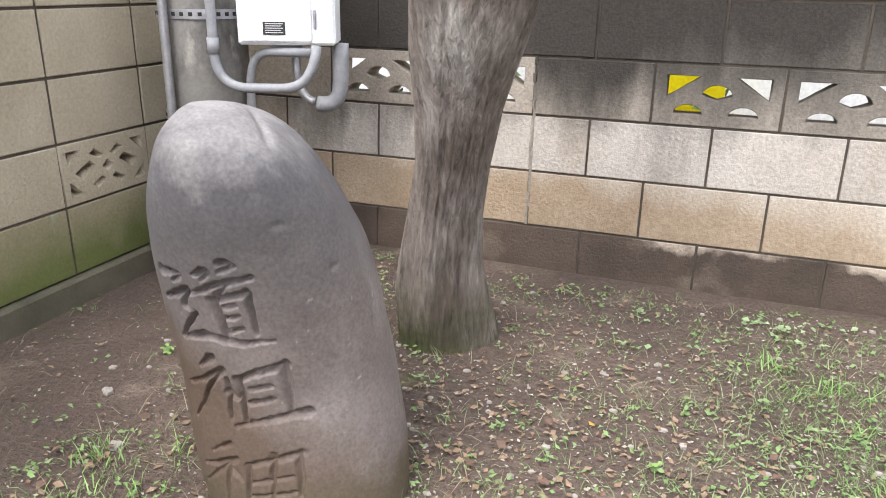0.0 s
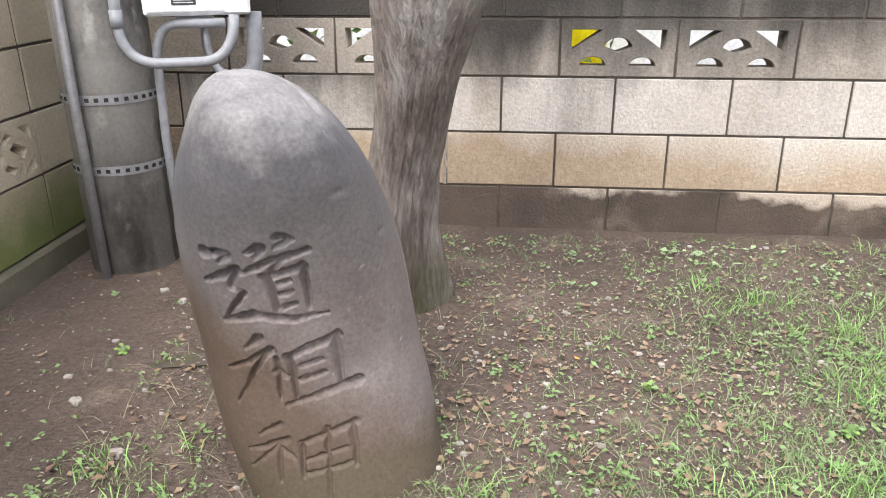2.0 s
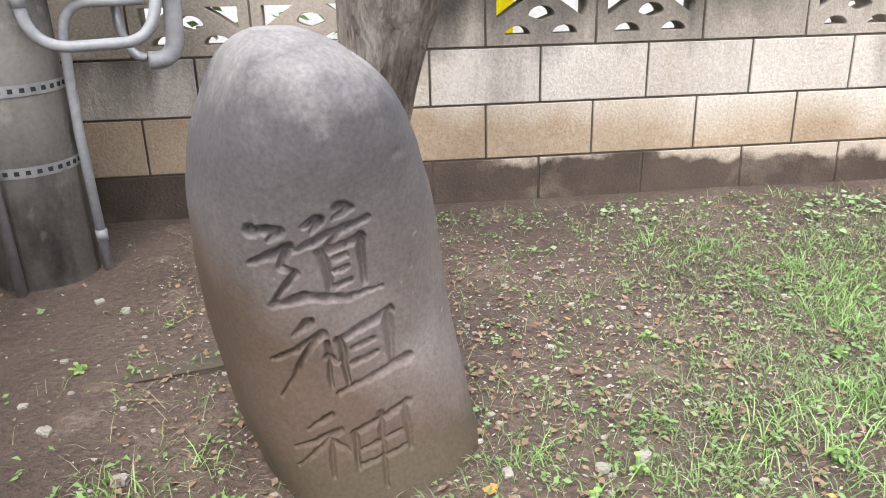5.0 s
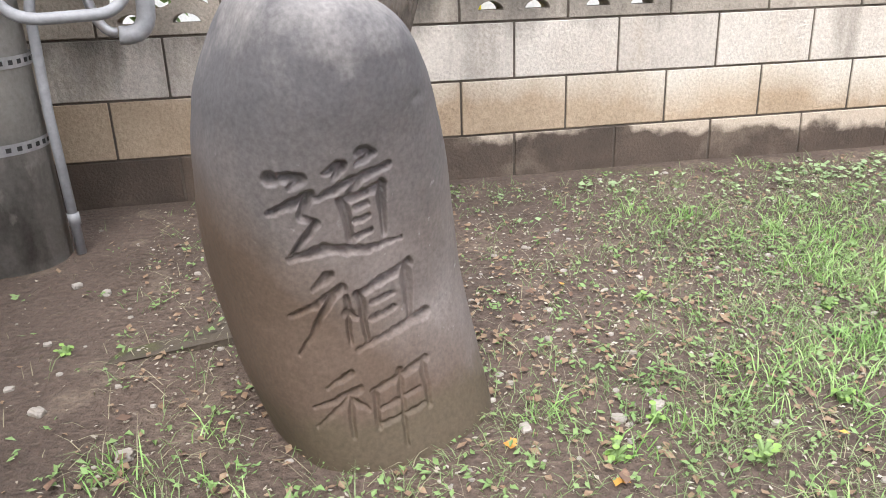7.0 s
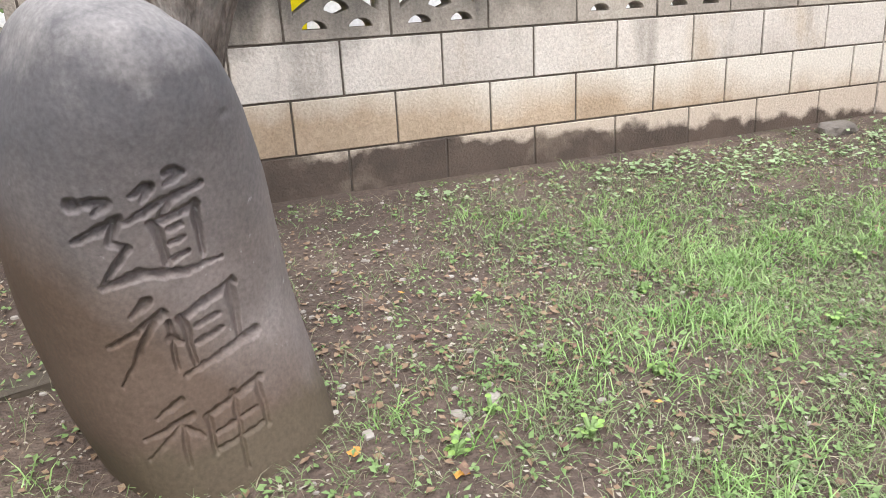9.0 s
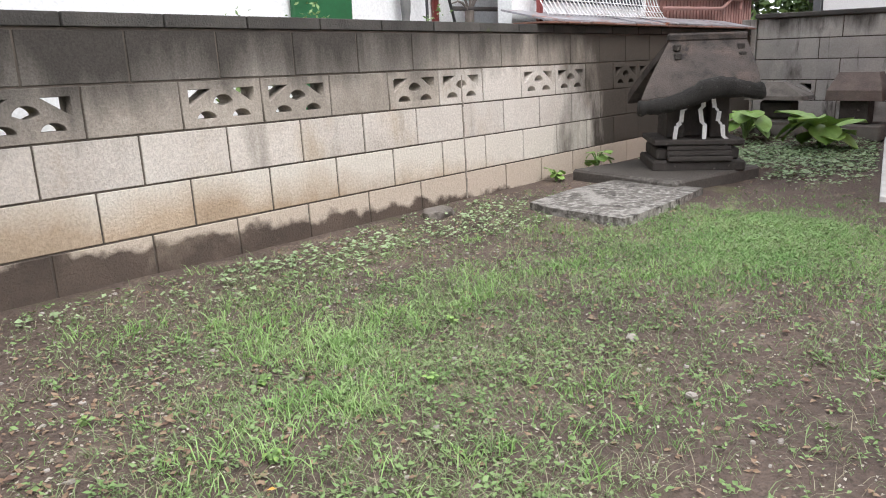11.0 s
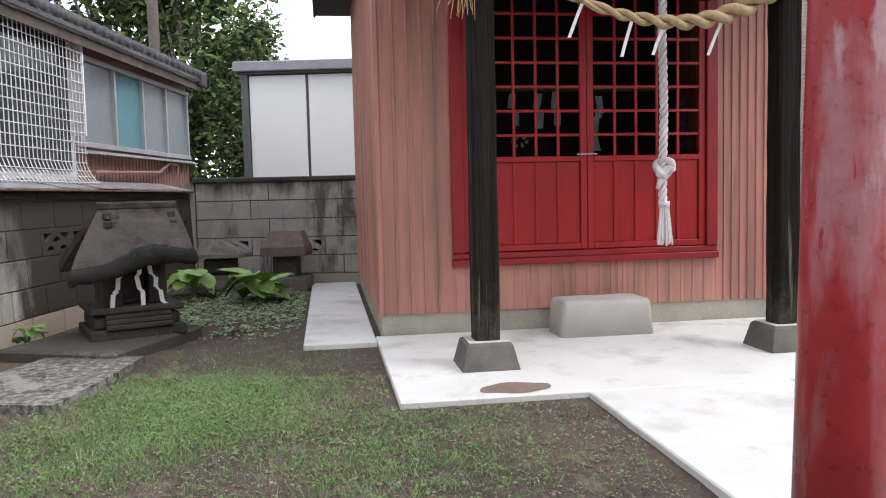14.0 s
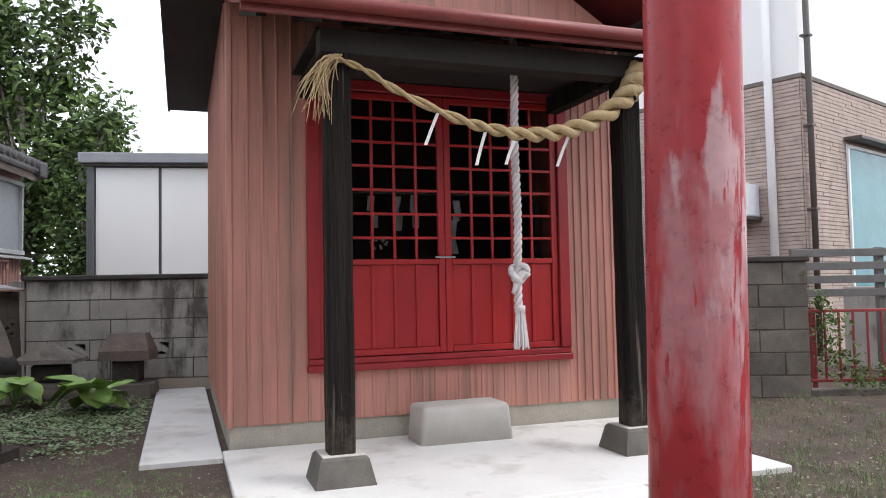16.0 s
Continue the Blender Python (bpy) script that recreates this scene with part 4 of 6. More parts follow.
conduit("bright_conduit", arc((-1.30, 2.28, 0.61), (-1.345, 2.27, 0.61), (-1.36, 2.27, 0.70)) + [(-1.362, 2.27, 0.80)], 0.014, m_steel, "bright metal elbow pipe under the meter box")
mbox = empty("meter_box", pose(-1.488, 2.134, 0.796, 0, 0, 22), "white metal meter box on the utility pole", "electric box")
part("case", Geo().box((0, 0, 0), (0.31, 0.16, 0.46), 0.008), m_boxwhite, mbox)
part("door_panel", Geo().box((0.012, -0.006, 0.012), (0.235, -0.0005, 0.45), 0.003), m_boxwhite, mbox)
part("rear_bracket", Geo().box((-0.12, 0.10, 0.16), (0.0, 0.15, 0.2), 0.003), m_steel, mbox)
part("hinge", Geo().box((0.242, -0.008, 0.05), (0.25, -0.0005, 0.11), 0.002), m_steel, mbox)
part("bottom_seal", Geo().box((0.09, 0.03, -0.012), (0.2, 0.12, -0.0005), 0.003), m_conduit, mbox)
pl = part("name_plate", Geo().box((0.083, -0.0085, 0.032), (0.153, -0.0062, 0.072), 0.001), m_plate, mbox, "small black plate with unreadable print")
for k in range(5):
    part("print_line", Geo().box((0.09, -0.0093, 0.038 + k * 0.0068), (0.146 - 0.006 * (k % 2), -0.0087, 0.0405 + k * 0.0068)), m_ink, pl)

# ---- torii ----
torii = empty("torii_gate", SHRINE @ pose(-3.57, -0.629, 0, 1.3), "weathered red torii gate with peeling paint", "torii")
for y in (0.0, -1.47):
    leg = Geo().tube([(0, y, -0.1), (0, y, 0.8), (0, y, 1.7), (0, y, 2.55)], [0.092, 0.091, 0.09, 0.086], 48)
    part("column", leg, m_torii, torii, soft=True)
    part("foot", Geo().tube([(0, y, -0.05), (0, y, 0.10)], 0.125, 32), m_torii, torii, soft=True)
part("tie_beam", Geo().box((-0.04, -1.85, 2.05), (0.04, 0.38, 2.19), 0.008), m_torii, torii)
part("lintel", Geo().box((-0.075, -2.05, 2.55), (0.075, 0.58, 2.70), 0.01), m_torii, torii)
part("top_lintel", Geo().box((-0.1, -2.12, 2.702), (0.1, 0.65, 2.80), 0.01), m_torii, torii)


# ---- ropes on the porch ----
def rope(name, path, radii, strands, turns, mat, label, category, parent_m=SHRINE, strand_r=0.54):
    ob = empty(name, parent_m, label, category)
    P = [Vector(p) for p in path]
    n = len(P)
    for s in range(strands):
        pts, rs = [], []
        for i, p in enumerate(P):
            d = (P[min(i + 1, n - 1)] - P[max(i - 1, 0)]).normalized()
            x = d.cross(Vector((1, 0, 0))).normalized()
            y = d.cross(x)
            a = 2 * math.pi * (s / strands + turns * i / (n - 1))
            r = radii[i] if isinstance(radii, list) else radii
            pts.append(p + r * 0.56 * (math.cos(a) * x + math.sin(a) * y))
            rs.append(r * strand_r)
        part("strand", Geo().tube(pts, rs, 8), mat, ob, soft=True)
    return ob


def spline(pts, n):
    """A smooth run through the points."""
    P, out = [Vector(p) for p in pts], []
    for i in range(n + 1):
        t = i / n * (len(P) - 1)
        k = min(int(t), len(P) - 2)
        f_ = t - k
        p0, p1, p2, p3 = P[max(k - 1, 0)], P[k], P[k + 1], P[min(k + 2, len(P) - 1)]
        out.append(0.5 * (2 * p1 + (p2 - p0) * f_ + (2 * p0 - 5 * p1 + 4 * p2 - p3) * f_ ** 2 + (3 * p1 - p0 - 3 * p2 + p3) * f_ ** 3))
    return out


RU = -1.075
rp = spline([sv(RU, 0.47, 2.135), sv(RU, 0.62, 2.085), sv(RU, 0.80, 1.985), sv(RU, 1.1, 1.868), sv(RU, 1.3, 1.82), sv(RU, 1.5, 1.80), sv(RU, 1.7, 1.82), sv(RU, 1.9, 1.885), sv(RU, 2.1, 2.01), sv(RU, 2.2, 2.14), sv(RU, 2.24, 2.235)], 90)
rr = [0.017 + 0.066 * max(0, (i / 90 - 0.1)) ** 1.25 for i in range(91)]
for i in range(82, 91):
    rr[i] *= 1.0 - 0.035 * (i - 82)
srope = rope("straw_rope", rp, rr, 2, 8.5, m_straw, "thick twisted straw sacred rope between the porch posts", "rope")
bundle = Geo()
bundle.tube([p + Vector((-0.004, 0, 0)) for p in rp[80:]], [0.052 + 0.003 * math.sin(i * 1.3) - 0.0012 * i for i in range(11)], 14)
part("wrapped_end", bundle, m_straw, srope, "smooth bundled straw end", soft=True)
tuft = Geo()
rnd = random.Random(8)
for k in range(46):
    a, o = rnd.uniform(-1, 1), rnd.uniform(-0.03, 0.03)
    L = rnd.uniform(0.14, 0.34)
    p0 = Vector(sv(RU - 0.01 + 0.02 * a, 0.47 + o, 2.14 + rnd.uniform(-0.015, 0.015)))
    p1 = p0 + Vector((-0.015, rnd.uniform(0.03, 0.13), 0.02 - rnd.uniform(0, 0.06)))
    p2 = p0 + Vector((-0.02 + 0.03 * a, rnd.uniform(0.02, 0.21), -L))
    tuft.tube(arc(p0, p1, p2, 5), [0.004, 0.004, 0.0035, 0.003, 0.0025, 0.0015], 4)
part("frayed_end", tuft, m_straw, srope, "frayed loose straw end")["kind"] = "stuff"
knot = Geo()
for k in range(3):
    c = Vector(sv(RU, 2.155 + 0.025 * k, 2.06 + 0.045 * k))
    knot.tube([c + Vector((0.06 * math.cos(a), 0.05 * math.sin(a) , 0.035 * math.sin(a))) for a in (2 * math.pi * j / 14 for j in range(15))], 0.006, 5)
for k in range(7):
    c = Vector(sv(RU - 0.03, 2.22, 2.09))
    knot.tube([c, c + Vector((-0.01, rnd.uniform(-0.05, 0.02), rnd.uniform(-0.03, 0.03)))], 0.003, 4)
part("binding", knot, m_straw, srope, "straw binding")


def shide(name, top, zig, width, mat, parent=None, m=SHRINE, label="folded white paper streamer", yaw=0):
    """A zigzag paper streamer of small folded plates hanging from top."""
    g = Geo()
    p = Vector(top)
    for k, (dy, dz) in enumerate(zig):
        q = p + Vector((0.006 * (-1) ** k, dy, dz))
        w = Vector((0.0, width, 0.0)) if abs(dz) > abs(dy) * 0.7 else Vector((0, width * 0.4, width * 0.9))
        n_ = Vector((0.0012, 0, 0))
        g.add([p - w / 2 - n_, p + w / 2 - n_, q + w / 2 - n_, q - w / 2 - n_, p - w / 2 + n_, p + w / 2 + n_, q + w / 2 + n_, q - w / 2 + n_], [(0, 1, 2, 3), (7, 6, 5, 4), (0, 4, 5, 1), (1, 5, 6, 2), (2, 6, 7, 3), (3, 7, 4, 0)])
        p = q
    return tagged(part(name, g, mat, m=m), label, "paper streamer", group=name)


for v, z, dv, L in ((1.0, 1.885, 0.07, 0.17), (1.265, 1.80, 0.055, 0.18), (1.43, 1.76, 0.05, 0.13), (1.76, 1.80, 0.075, 0.17)):
    shide("paper_strip", sv(RU - 0.01, v, z), [(dv * 0.5, -L * 0.5), (dv * 0.5, -L * 0.5)], 0.018, m_paper, label="short white paper strip tied to the straw rope")

brope = rope("bell_rope", [sv(-0.85, 1.545 + 0.004 * math.sin(i * 0.04), 2.42 - (2.42 - 0.83) * i / 300) for i in range(301)], 0.025, 3, 12.5, m_whiterope, "thick white twisted bell rope with knot and tassel", "rope", strand_r=0.45)
kn = Geo()
c = Vector(sv(-0.85, 1.55, 1.07))
kn.tube([c + Vector((0.03 * math.sin(2 * a), 0.042 * math.cos(a), 0.045 * math.sin(a) - 0.02)) for a in (2 * math.pi * j / 22 for j in range(23))], 0.021, 8)
kn.tube([c + Vector((-0.02, -0.045 + 0.09 * t, 0.02 * math.sin(6 * t) - 0.035)) for t in (k / 8 for k in range(9))], 0.022, 8)
kn.tube([c + Vector((-0.02, 0.02, -0.06)), c + Vector((-0.02, 0.05, -0.13))], [0.016, 0.012], 8)
part("knot", kn, m_whiterope, brope, soft=True)
part("binding", Geo().tube([c + Vector((0, 0, -0.235)), c + Vector((0, 0, -0.20))], 0.031, 14), m_whiterope, brope, soft=True)
ts = Geo()
for k in range(40):
    a, r = rnd.uniform(0, 6.28), rnd.uniform(0.006, 0.034)
    ts.tube([c + Vector((r * 0.7 * math.cos(a), r * 0.7 * math.sin(a), -0.235)), c + Vector((r * 1.35 * math.cos(a), r * 1.35 * math.sin(a), -0.42 - rnd.uniform(0, 0.03)))], 0.006, 5)
part("tassel", ts, m_whiterope, brope, "loose white tassel")

# paper ornaments behind the lattice
for v, z, zig in ((0.98, 1.62, [(0.01, -0.10), (-0.03, -0.02), (0.0, -0.10)]), (1.17, 1.62, [(0.02, -0.10), (-0.03, -0.02), (0.01, -0.12)]), (1.29, 1.64, [(0.01, -0.12), (-0.02, -0.02), (0.0, -0.10)]), (1.60, 1.60, [(-0.02, -0.12), (0.04, -0.02), (0.01, -0.14), (-0.02, -0.1)])):
    shide("altar_paper", sv(0.30, v, z), zig, 0.05, m_dimgrey, label="paper streamer inside the shrine, dimmed by its grey colour")
orn = Geo()
for k in range(6):
    a = k * 1.05
    c2 = Vector(sv(0.28, 1.02, 1.28)) + Vector((0, 0.045 * math.cos(a), 0.03 * math.sin(a)))
    orn.tube([c2, c2 + Vector((-0.01, 0.03 * math.cos(a + 1), 0.025))], [0.014, 0.006], 6)
tagged(part("altar_ornament", orn, m_dimgrey, m=SHRINE), "crumpled pale ornament inside the shrine", "ornament")
tagged(part("altar_rail", Geo().box((0.27, -2.25, 1.635), (0.31, -0.6, 1.66)).box((0.27, -2.25, 0.44), (0.31, -2.21, 1.6)).box((0.27, -0.64, 0.44), (0.31, -0.6, 1.6)).box((0.25, -1.2, 1.17), (0.34, -0.85, 1.19)).box((0.27, -1.1, 0.44), (0.31, -0.95, 1.17)), m_shadeboard, m=SHRINE), "dark wooden altar rail inside the shrine", "rail")

# ---- stone hokora on slabs ----
HOK = pose(4.02, 1.72, 0, 0, 0, -55) @ Matrix.Diagonal((0.8, 0.8, 0.9, 1))  # x along its front, y into its depth
slabs = empty("stone_slab", pose(3.08, 1.80, 0.006), "lichen-covered rectangular paving slab", "slab", group="hokora slabs")
part("slab", Geo().prism([(-0.53, -0.33), (-0.1, -0.33), (0.5, -0.29), (0.51, 0.05), (0.49, 0.29), (0.02, 0.33), (-0.42, 0.30), (-0.5, 0.1)], -0.05, 0.038), m_slab, slabs)
slab2 = empty("stone_slab", pose(4.05, 1.74, 0, 0, 0, -11), "dark broad stone slab under the hokora", "slab", group="hokora slabs")
part("slab", Geo().box((-0.52, -0.19, -0.05), (0.42, 0.62, 0.075), 0.015), m_slab, slab2)

hok = empty("stone_hokora", HOK @ pose(0, 0, 0.075), "old black lichened miniature stone shrine", "stone shrine")
part("base_tier", Geo().box((-0.37, 0.0, 0.0), (0.36, 0.68, 0.075), 0.012), m_mossstone, hok)
for k in range(3):
    part("stair_step", Geo().box((-0.25, -0.03 + 0.035 * k, 0.076 + 0.035 * k), (0.25, 0.068, 0.109 + 0.035 * k), 0.006), m_mossstone, hok)
part("mid_tier", Geo().box((-0.33, 0.07, 0.077), (0.32, 0.64, 0.16), 0.012), m_mossstone, hok)
part("platform", Geo().box((-0.36, 0.03, 0.182), (0.35, 0.67, 0.225), 0.012), m_mossstone, hok)
body = Geo()
body.box((-0.245, 0.14, 0.226), (-0.10, 0.58, 0.56), 0.01).box((0.10, 0.14, 0.226), (0.245, 0.58, 0.56), 0.01).box((-0.1, 0.26, 0.226), (0.1, 0.58, 0.56), 0.01).box((-0.1, 0.14, 0.52), (0.1, 0.26, 0.56), 0.01)
part("body", body, m_mossstone, hok, "block body with dark niche")


def hokora_roof():
    g, n, m = Geo(), 26, 14
    for layer in (0, 1):
        for j in range(m + 1):
            t = j / m
            for i in range(n + 1):
                s = -1 + 2 * i / n
                wide = 0.45 * (1 - 0.33 * t)
                arch = 0.06 * math.exp(-((s - 0.3) * 2.3) ** 2) * (1 - t) ** 1.4
                tip = (0.03 * abs(s) ** 4 + 0.05 * s) * (1 - t)
                z = 0.57 + 0.35 * t ** 0.85 + arch + tip - 0.03 * s * s * (1 - t)
                thick = 0.075 * (1 - 0.3 * t) + 0.01 * noise.noise((s * 4, t * 3, 1))
                g.v.append((s * wide - 0.03 + 0.12 * t, -0.03 + 0.38 * t, z - layer * thick))
    k = (n + 1) * (m + 1)
    for j in range(m):
        for i in range(n):
            a = j * (n + 1) + i
            g.f.append((a, a + 1, a + n + 2, a + n + 1))
            g.f.append((k + a + n + 1, k + a + n + 2, k + a + 1, k + a))
    edge = [i for i in range(n + 1)] + [j * (n + 1) + n for j in range(1, m + 1)] + [m * (n + 1) + i for i in range(n - 1, -1, -1)] + [j * (n + 1) for j in range(m - 1, 0, -1)]
    for a, b in zip(edge, edge[1:] + edge[:1]):
        g.f.append((a, k + a, k + b, b))
    return g


part("roof", hokora_roof(), m_roofstone, hok, "heavy curved stone roof", soft=False)
back = hokora_roof()
back.v = [(x, 0.75 - y, z) for x, y, z in back.v]
back.f = [q[::-1] for q in back.f]
part("roof", back, m_roofstone, hok)
eave = Geo()
pts = [(s * 0.47 - 0.04, -0.075 + 0.014 * noise.noise((s * 4, 2, 0)), 0.515 + 0.055 * s + 0.065 * math.exp(-((s - 0.3) * 2.3) ** 2) + 0.025 * abs(s) ** 4 - 0.03 * s * s + 0.014 * noise.noise((s * 5, 0, 3))) for s in (-1 + 2 * i / 40 for i in range(41))]
eave.tube(pts, [0.052 + 0.024 * math.exp(-((i - 24) / 10) ** 2) + 0.014 * noise.noise((i * 0.55, 0, 0)) for i in range(41)], 10)
part("eave_edge", eave, m_lichen, hok, "lichen-spotted black eave edge", soft=True)
part("ridge", Geo().box((-0.23, 0.33, 0.905), (0.40, 0.42, 0.965), 0.014), m_roofstone, hok)
for x in (-0.17, 0.33):
    for z in (0.80, 0.86):
        part("ridge_end", Geo().box((x - 0.028, 0.24 - (0.86 - z), z - 0.02), (x + 0.028, 0.31, z + 0.025), 0.006), m_mossstone, hok)
for x, zig in ((-0.12, [(0.015, -0.07), (-0.05, -0.02), (-0.01, -0.09), (-0.06, -0.025), (-0.02, -0.11)]), (0.02, [(0.0, -0.07), (-0.04, -0.02), (0.03, -0.09), (0.04, -0.02), (0.0, -0.10)]), (0.09, [(0.03, -0.08), (0.06, -0.025), (-0.01, -0.07), (0.06, -0.025), (0.02, -0.08), (0.045, -0.02), (0.01, -0.08)])):
    shide("hokora_streamer", (0.06, -x, 0.60), [(-dy * 0.6, dz) for dy, dz in zig], 0.034, m_paper, m=HOK @ pose(0, 0, 0, 0, 0, 90), label="zigzag white paper streamer under the hokora eave")


# ---- small stones by the back wall ----
def rock(name, at, size, seed, mat, label, rz=0, jag=0.22, parent=None):
    rnd = random.Random(seed)
    bm = bmesh.new()
    bmesh.ops.create_icosphere(bm, subdivisions=3, radius=1)
    for v in bm.verts:
        p = v.co.normalized()
        q = Vector([math.copysign(abs(c) ** 0.62, c) for c in p])
        q *= 1 + jag * noise.noise(p * 1.7 + Vector((seed, 0, 0))) + 0.07 * noise.noise(p * 5)
        v.co = Vector((q.x * size[0], q.y * size[1], q.z * size[2]))
    me = bpy.data.meshes.new(name)
    bm.to_mesh(me)
    bm.free()
    me.materials.append(mat)
    ob = new(name, me)
    ob.matrix_basis = pose(at[0], at[1], at[2], 0, 0, rz)
    if parent is not None:
        ob.parent = parent
        return ob
    return tagged(ob, label, "stone")


mini = empty("small_hokora", pose(6.95, 1.5, 0.05), "small broken stone hokora with reddish roof", "stone shrine")
part("plinth", Geo().box((-0.17, -0.24, -0.05), (0.17, 0.28, 0.10), 0.015), m_rock, mini)
part("body", Geo().box((-0.10, -0.12, 0.102), (0.10, 0.12, 0.33), 0.01), m_mossstone, mini)
part("roof", Geo().add([(-0.17, -0.23, 0.31), (0.17, -0.23, 0.31), (0.17, 0.23, 0.31), (-0.17, 0.23, 0.31), (-0.17, -0.22, 0.40), (0.17, -0.22, 0.40), (0.17, 0.22, 0.40), (-0.17, 0.22, 0.40), (-0.05, -0.16, 0.555), (0.06, -0.18, 0.555), (0.06, 0.18, 0.555), (-0.05, 0.16, 0.555)],
     [(3, 2, 1, 0), (0, 1, 5, 4), (1, 2, 6, 5), (2, 3, 7, 6), (3, 0, 4, 7), (4, 5, 9, 8), (5, 6, 10, 9), (6, 7, 11, 10), (7, 4, 8, 11), (8, 9, 10, 11)]), m_redrock, mini, "reddish stone roof")
ruin = empty("stone_lantern_ruin", pose(6.75, 2.12, 0.03), "weathered broken stone lantern on a boulder", "stone lantern")
rock("foot_stone", (0, 0, 0.07), (0.16, 0.26, 0.11), 3, m_rock, "", parent=ruin)
part("box_stone", Geo().box((-0.12, -0.15, 0.17), (0.12, 0.13, 0.33), 0.02), m_mossstone, ruin)
part("cap_stone", Geo().add([(-0.2, -0.27, 0.34), (0.2, -0.27, 0.34), (0.2, 0.25, 0.34), (-0.2, 0.25, 0.34), (-0.19, -0.26, 0.375), (0.19, -0.26, 0.375), (0.19, 0.24, 0.375), (-0.19, 0.24, 0.375), (-0.05, -0.04, 0.50), (0.05, -0.04, 0.50), (0.05, 0.1, 0.50), (-0.05, 0.1, 0.50)],
     [(3, 2, 1, 0), (0, 1, 5, 4), (1, 2, 6, 5), (2, 3, 7, 6), (3, 0, 4, 7), (4, 5, 9, 8), (5, 6, 10, 9), (6, 7, 11, 10), (7, 4, 8, 11), (8, 9, 10, 11)]), m_rock, ruin)
rock("pointed_stone", (5.35, 2.2, 0.2), (0.09, 0.08, 0.24), 9, m_redrock, "upright pointed natural stone behind the hokora")
rock("flat_stone", (2.26, 2.42, 0.01), (0.095, 0.062, 0.038), 11, m_rock, "flat grey stone at the foot of the wall")
sunk = Geo().add([(-0.24, 0.0, -0.03), (0.24, 0.0, -0.03), (0.24, 0.17, -0.03), (-0.24, 0.17, -0.03), (-0.24, 0.0, -0.004), (-0.1, -0.006, 0.008), (0.1, 0.002, 0.019), (0.24, 0.0, 0.022), (0.24, 0.17, 0.006), (-0.24, 0.17, -0.01)],
                 [(3, 2, 1, 0), (0, 1, 7, 6, 5, 4), (1, 2, 8, 7), (2, 3, 9, 8), (3, 0, 4, 9), (4, 5, 9), (5, 6, 8, 9), (6, 7, 8)])
tagged(part("wood_board", sunk, m_oldboard, m=pose(-1.12, 1.5, 0.0, 0, 0, 5)), "dark mossy board half sunk in the soil", "board")

# ---- broad-leaved plants ----
def big_leaf(size, seed):
    rnd = random.Random(seed)
    g, n, m = Geo(), 8, 6
    for i in range(n + 1):
        t = i / n
        w = size * 0.56 * math.sin(math.pi * min(1, t * 0.92 + 0.08)) ** 0.7
        for j in range(m + 1):
            s = -1 + 2 * j / m
            g.v.append((w * s, size * t, 0.10 * size * abs(s) - 0.35 * size * t * t + 0.02 * size * math.sin(7 * t + 3 * s + seed)))
    g.f = [(i * (m + 1) + j, i * (m + 1) + j + 1, (i + 1) * (m + 1) + j + 1, (i + 1) * (m + 1) + j) for i in range(n) for j in range(m)]
    return g


def leafy(name, at, count, size, height, seed, label):
    rnd = random.Random(seed)
    ob = empty(name, pose(*at), label, "plant")
    for k in range(count):
        a = 360 * k / count + rnd.uniform(-25, 25)
        r, h = rnd.uniform(0.03, 0.13) * height / 0.25, height * rnd.uniform(0.35, 1.0)
        tip = Vector((r * math.cos(radians(a)), r * math.sin(radians(a)), h))
        st = part("stalk", Geo().tube(arc((0, 0, -0.02), (tip.x * 0.2, tip.y * 0.2, h * 0.8), tip, 5), 0.005, 6), m_weed, ob)
        me = big_leaf(size * rnd.uniform(0.7, 1.15), seed * 31 + k).mesh("leaf")
        part("leaf", me, m_bigleaf, ob, soft=True, m=Matrix.Translation(tip) @ pose(0, 0, 0, 0, 0, a - 90) @ pose(0, 0, 0, rnd.uniform(-35, 40)))
    return ob


leafy("broadleaf_plant", (6.05, 1.55, 0.02), 14, 0.25, 0.26, 4, "fresh green plant with large broad leaves")
leafy("broadleaf_plant", (6.3, 2.25, 0.02), 12, 0.17, 0.27, 6, "fresh green plant with broad leaves by the stones")
for k, (x, y, s, h) in enumerate(((-1.06, 0.86, 0.03, 0.05), (-1.18, 0.80, 0.028, 0.05), (-1.0, 0.72, 0.032, 0.06), (-0.36, 0.94, 0.03, 0.07), (-0.25, 1.02, 0.026, 0.06), (-0.12, 0.88, 0.034, 0.07), (0.12, 1.0, 0.03, 0.06), (0.35, 1.35, 0.03, 0.06), (-0.05, 1.5, 0.022, 0.05), (0.62, 1.0, 0.03, 0.06), (-1.38, 1.55, 0.025, 0.05), (1.0, 1.25, 0.03, 0.06))):
    leafy("weed_plant", (x, y, 0.0), 7, s * 0.42, h * 0.55, 200 + k, "small fresh green weed in the soil")
leafy("seedling", (4.0, 2.45, 0.02), 12, 0.08, 0.14, 12, "small green weed tuft at the foot of the wall")
leafy("seedling", (3.55, 2.5, 0.0), 12, 0.045, 0.09, 13, "small green weed tuft at the foot of the wall")

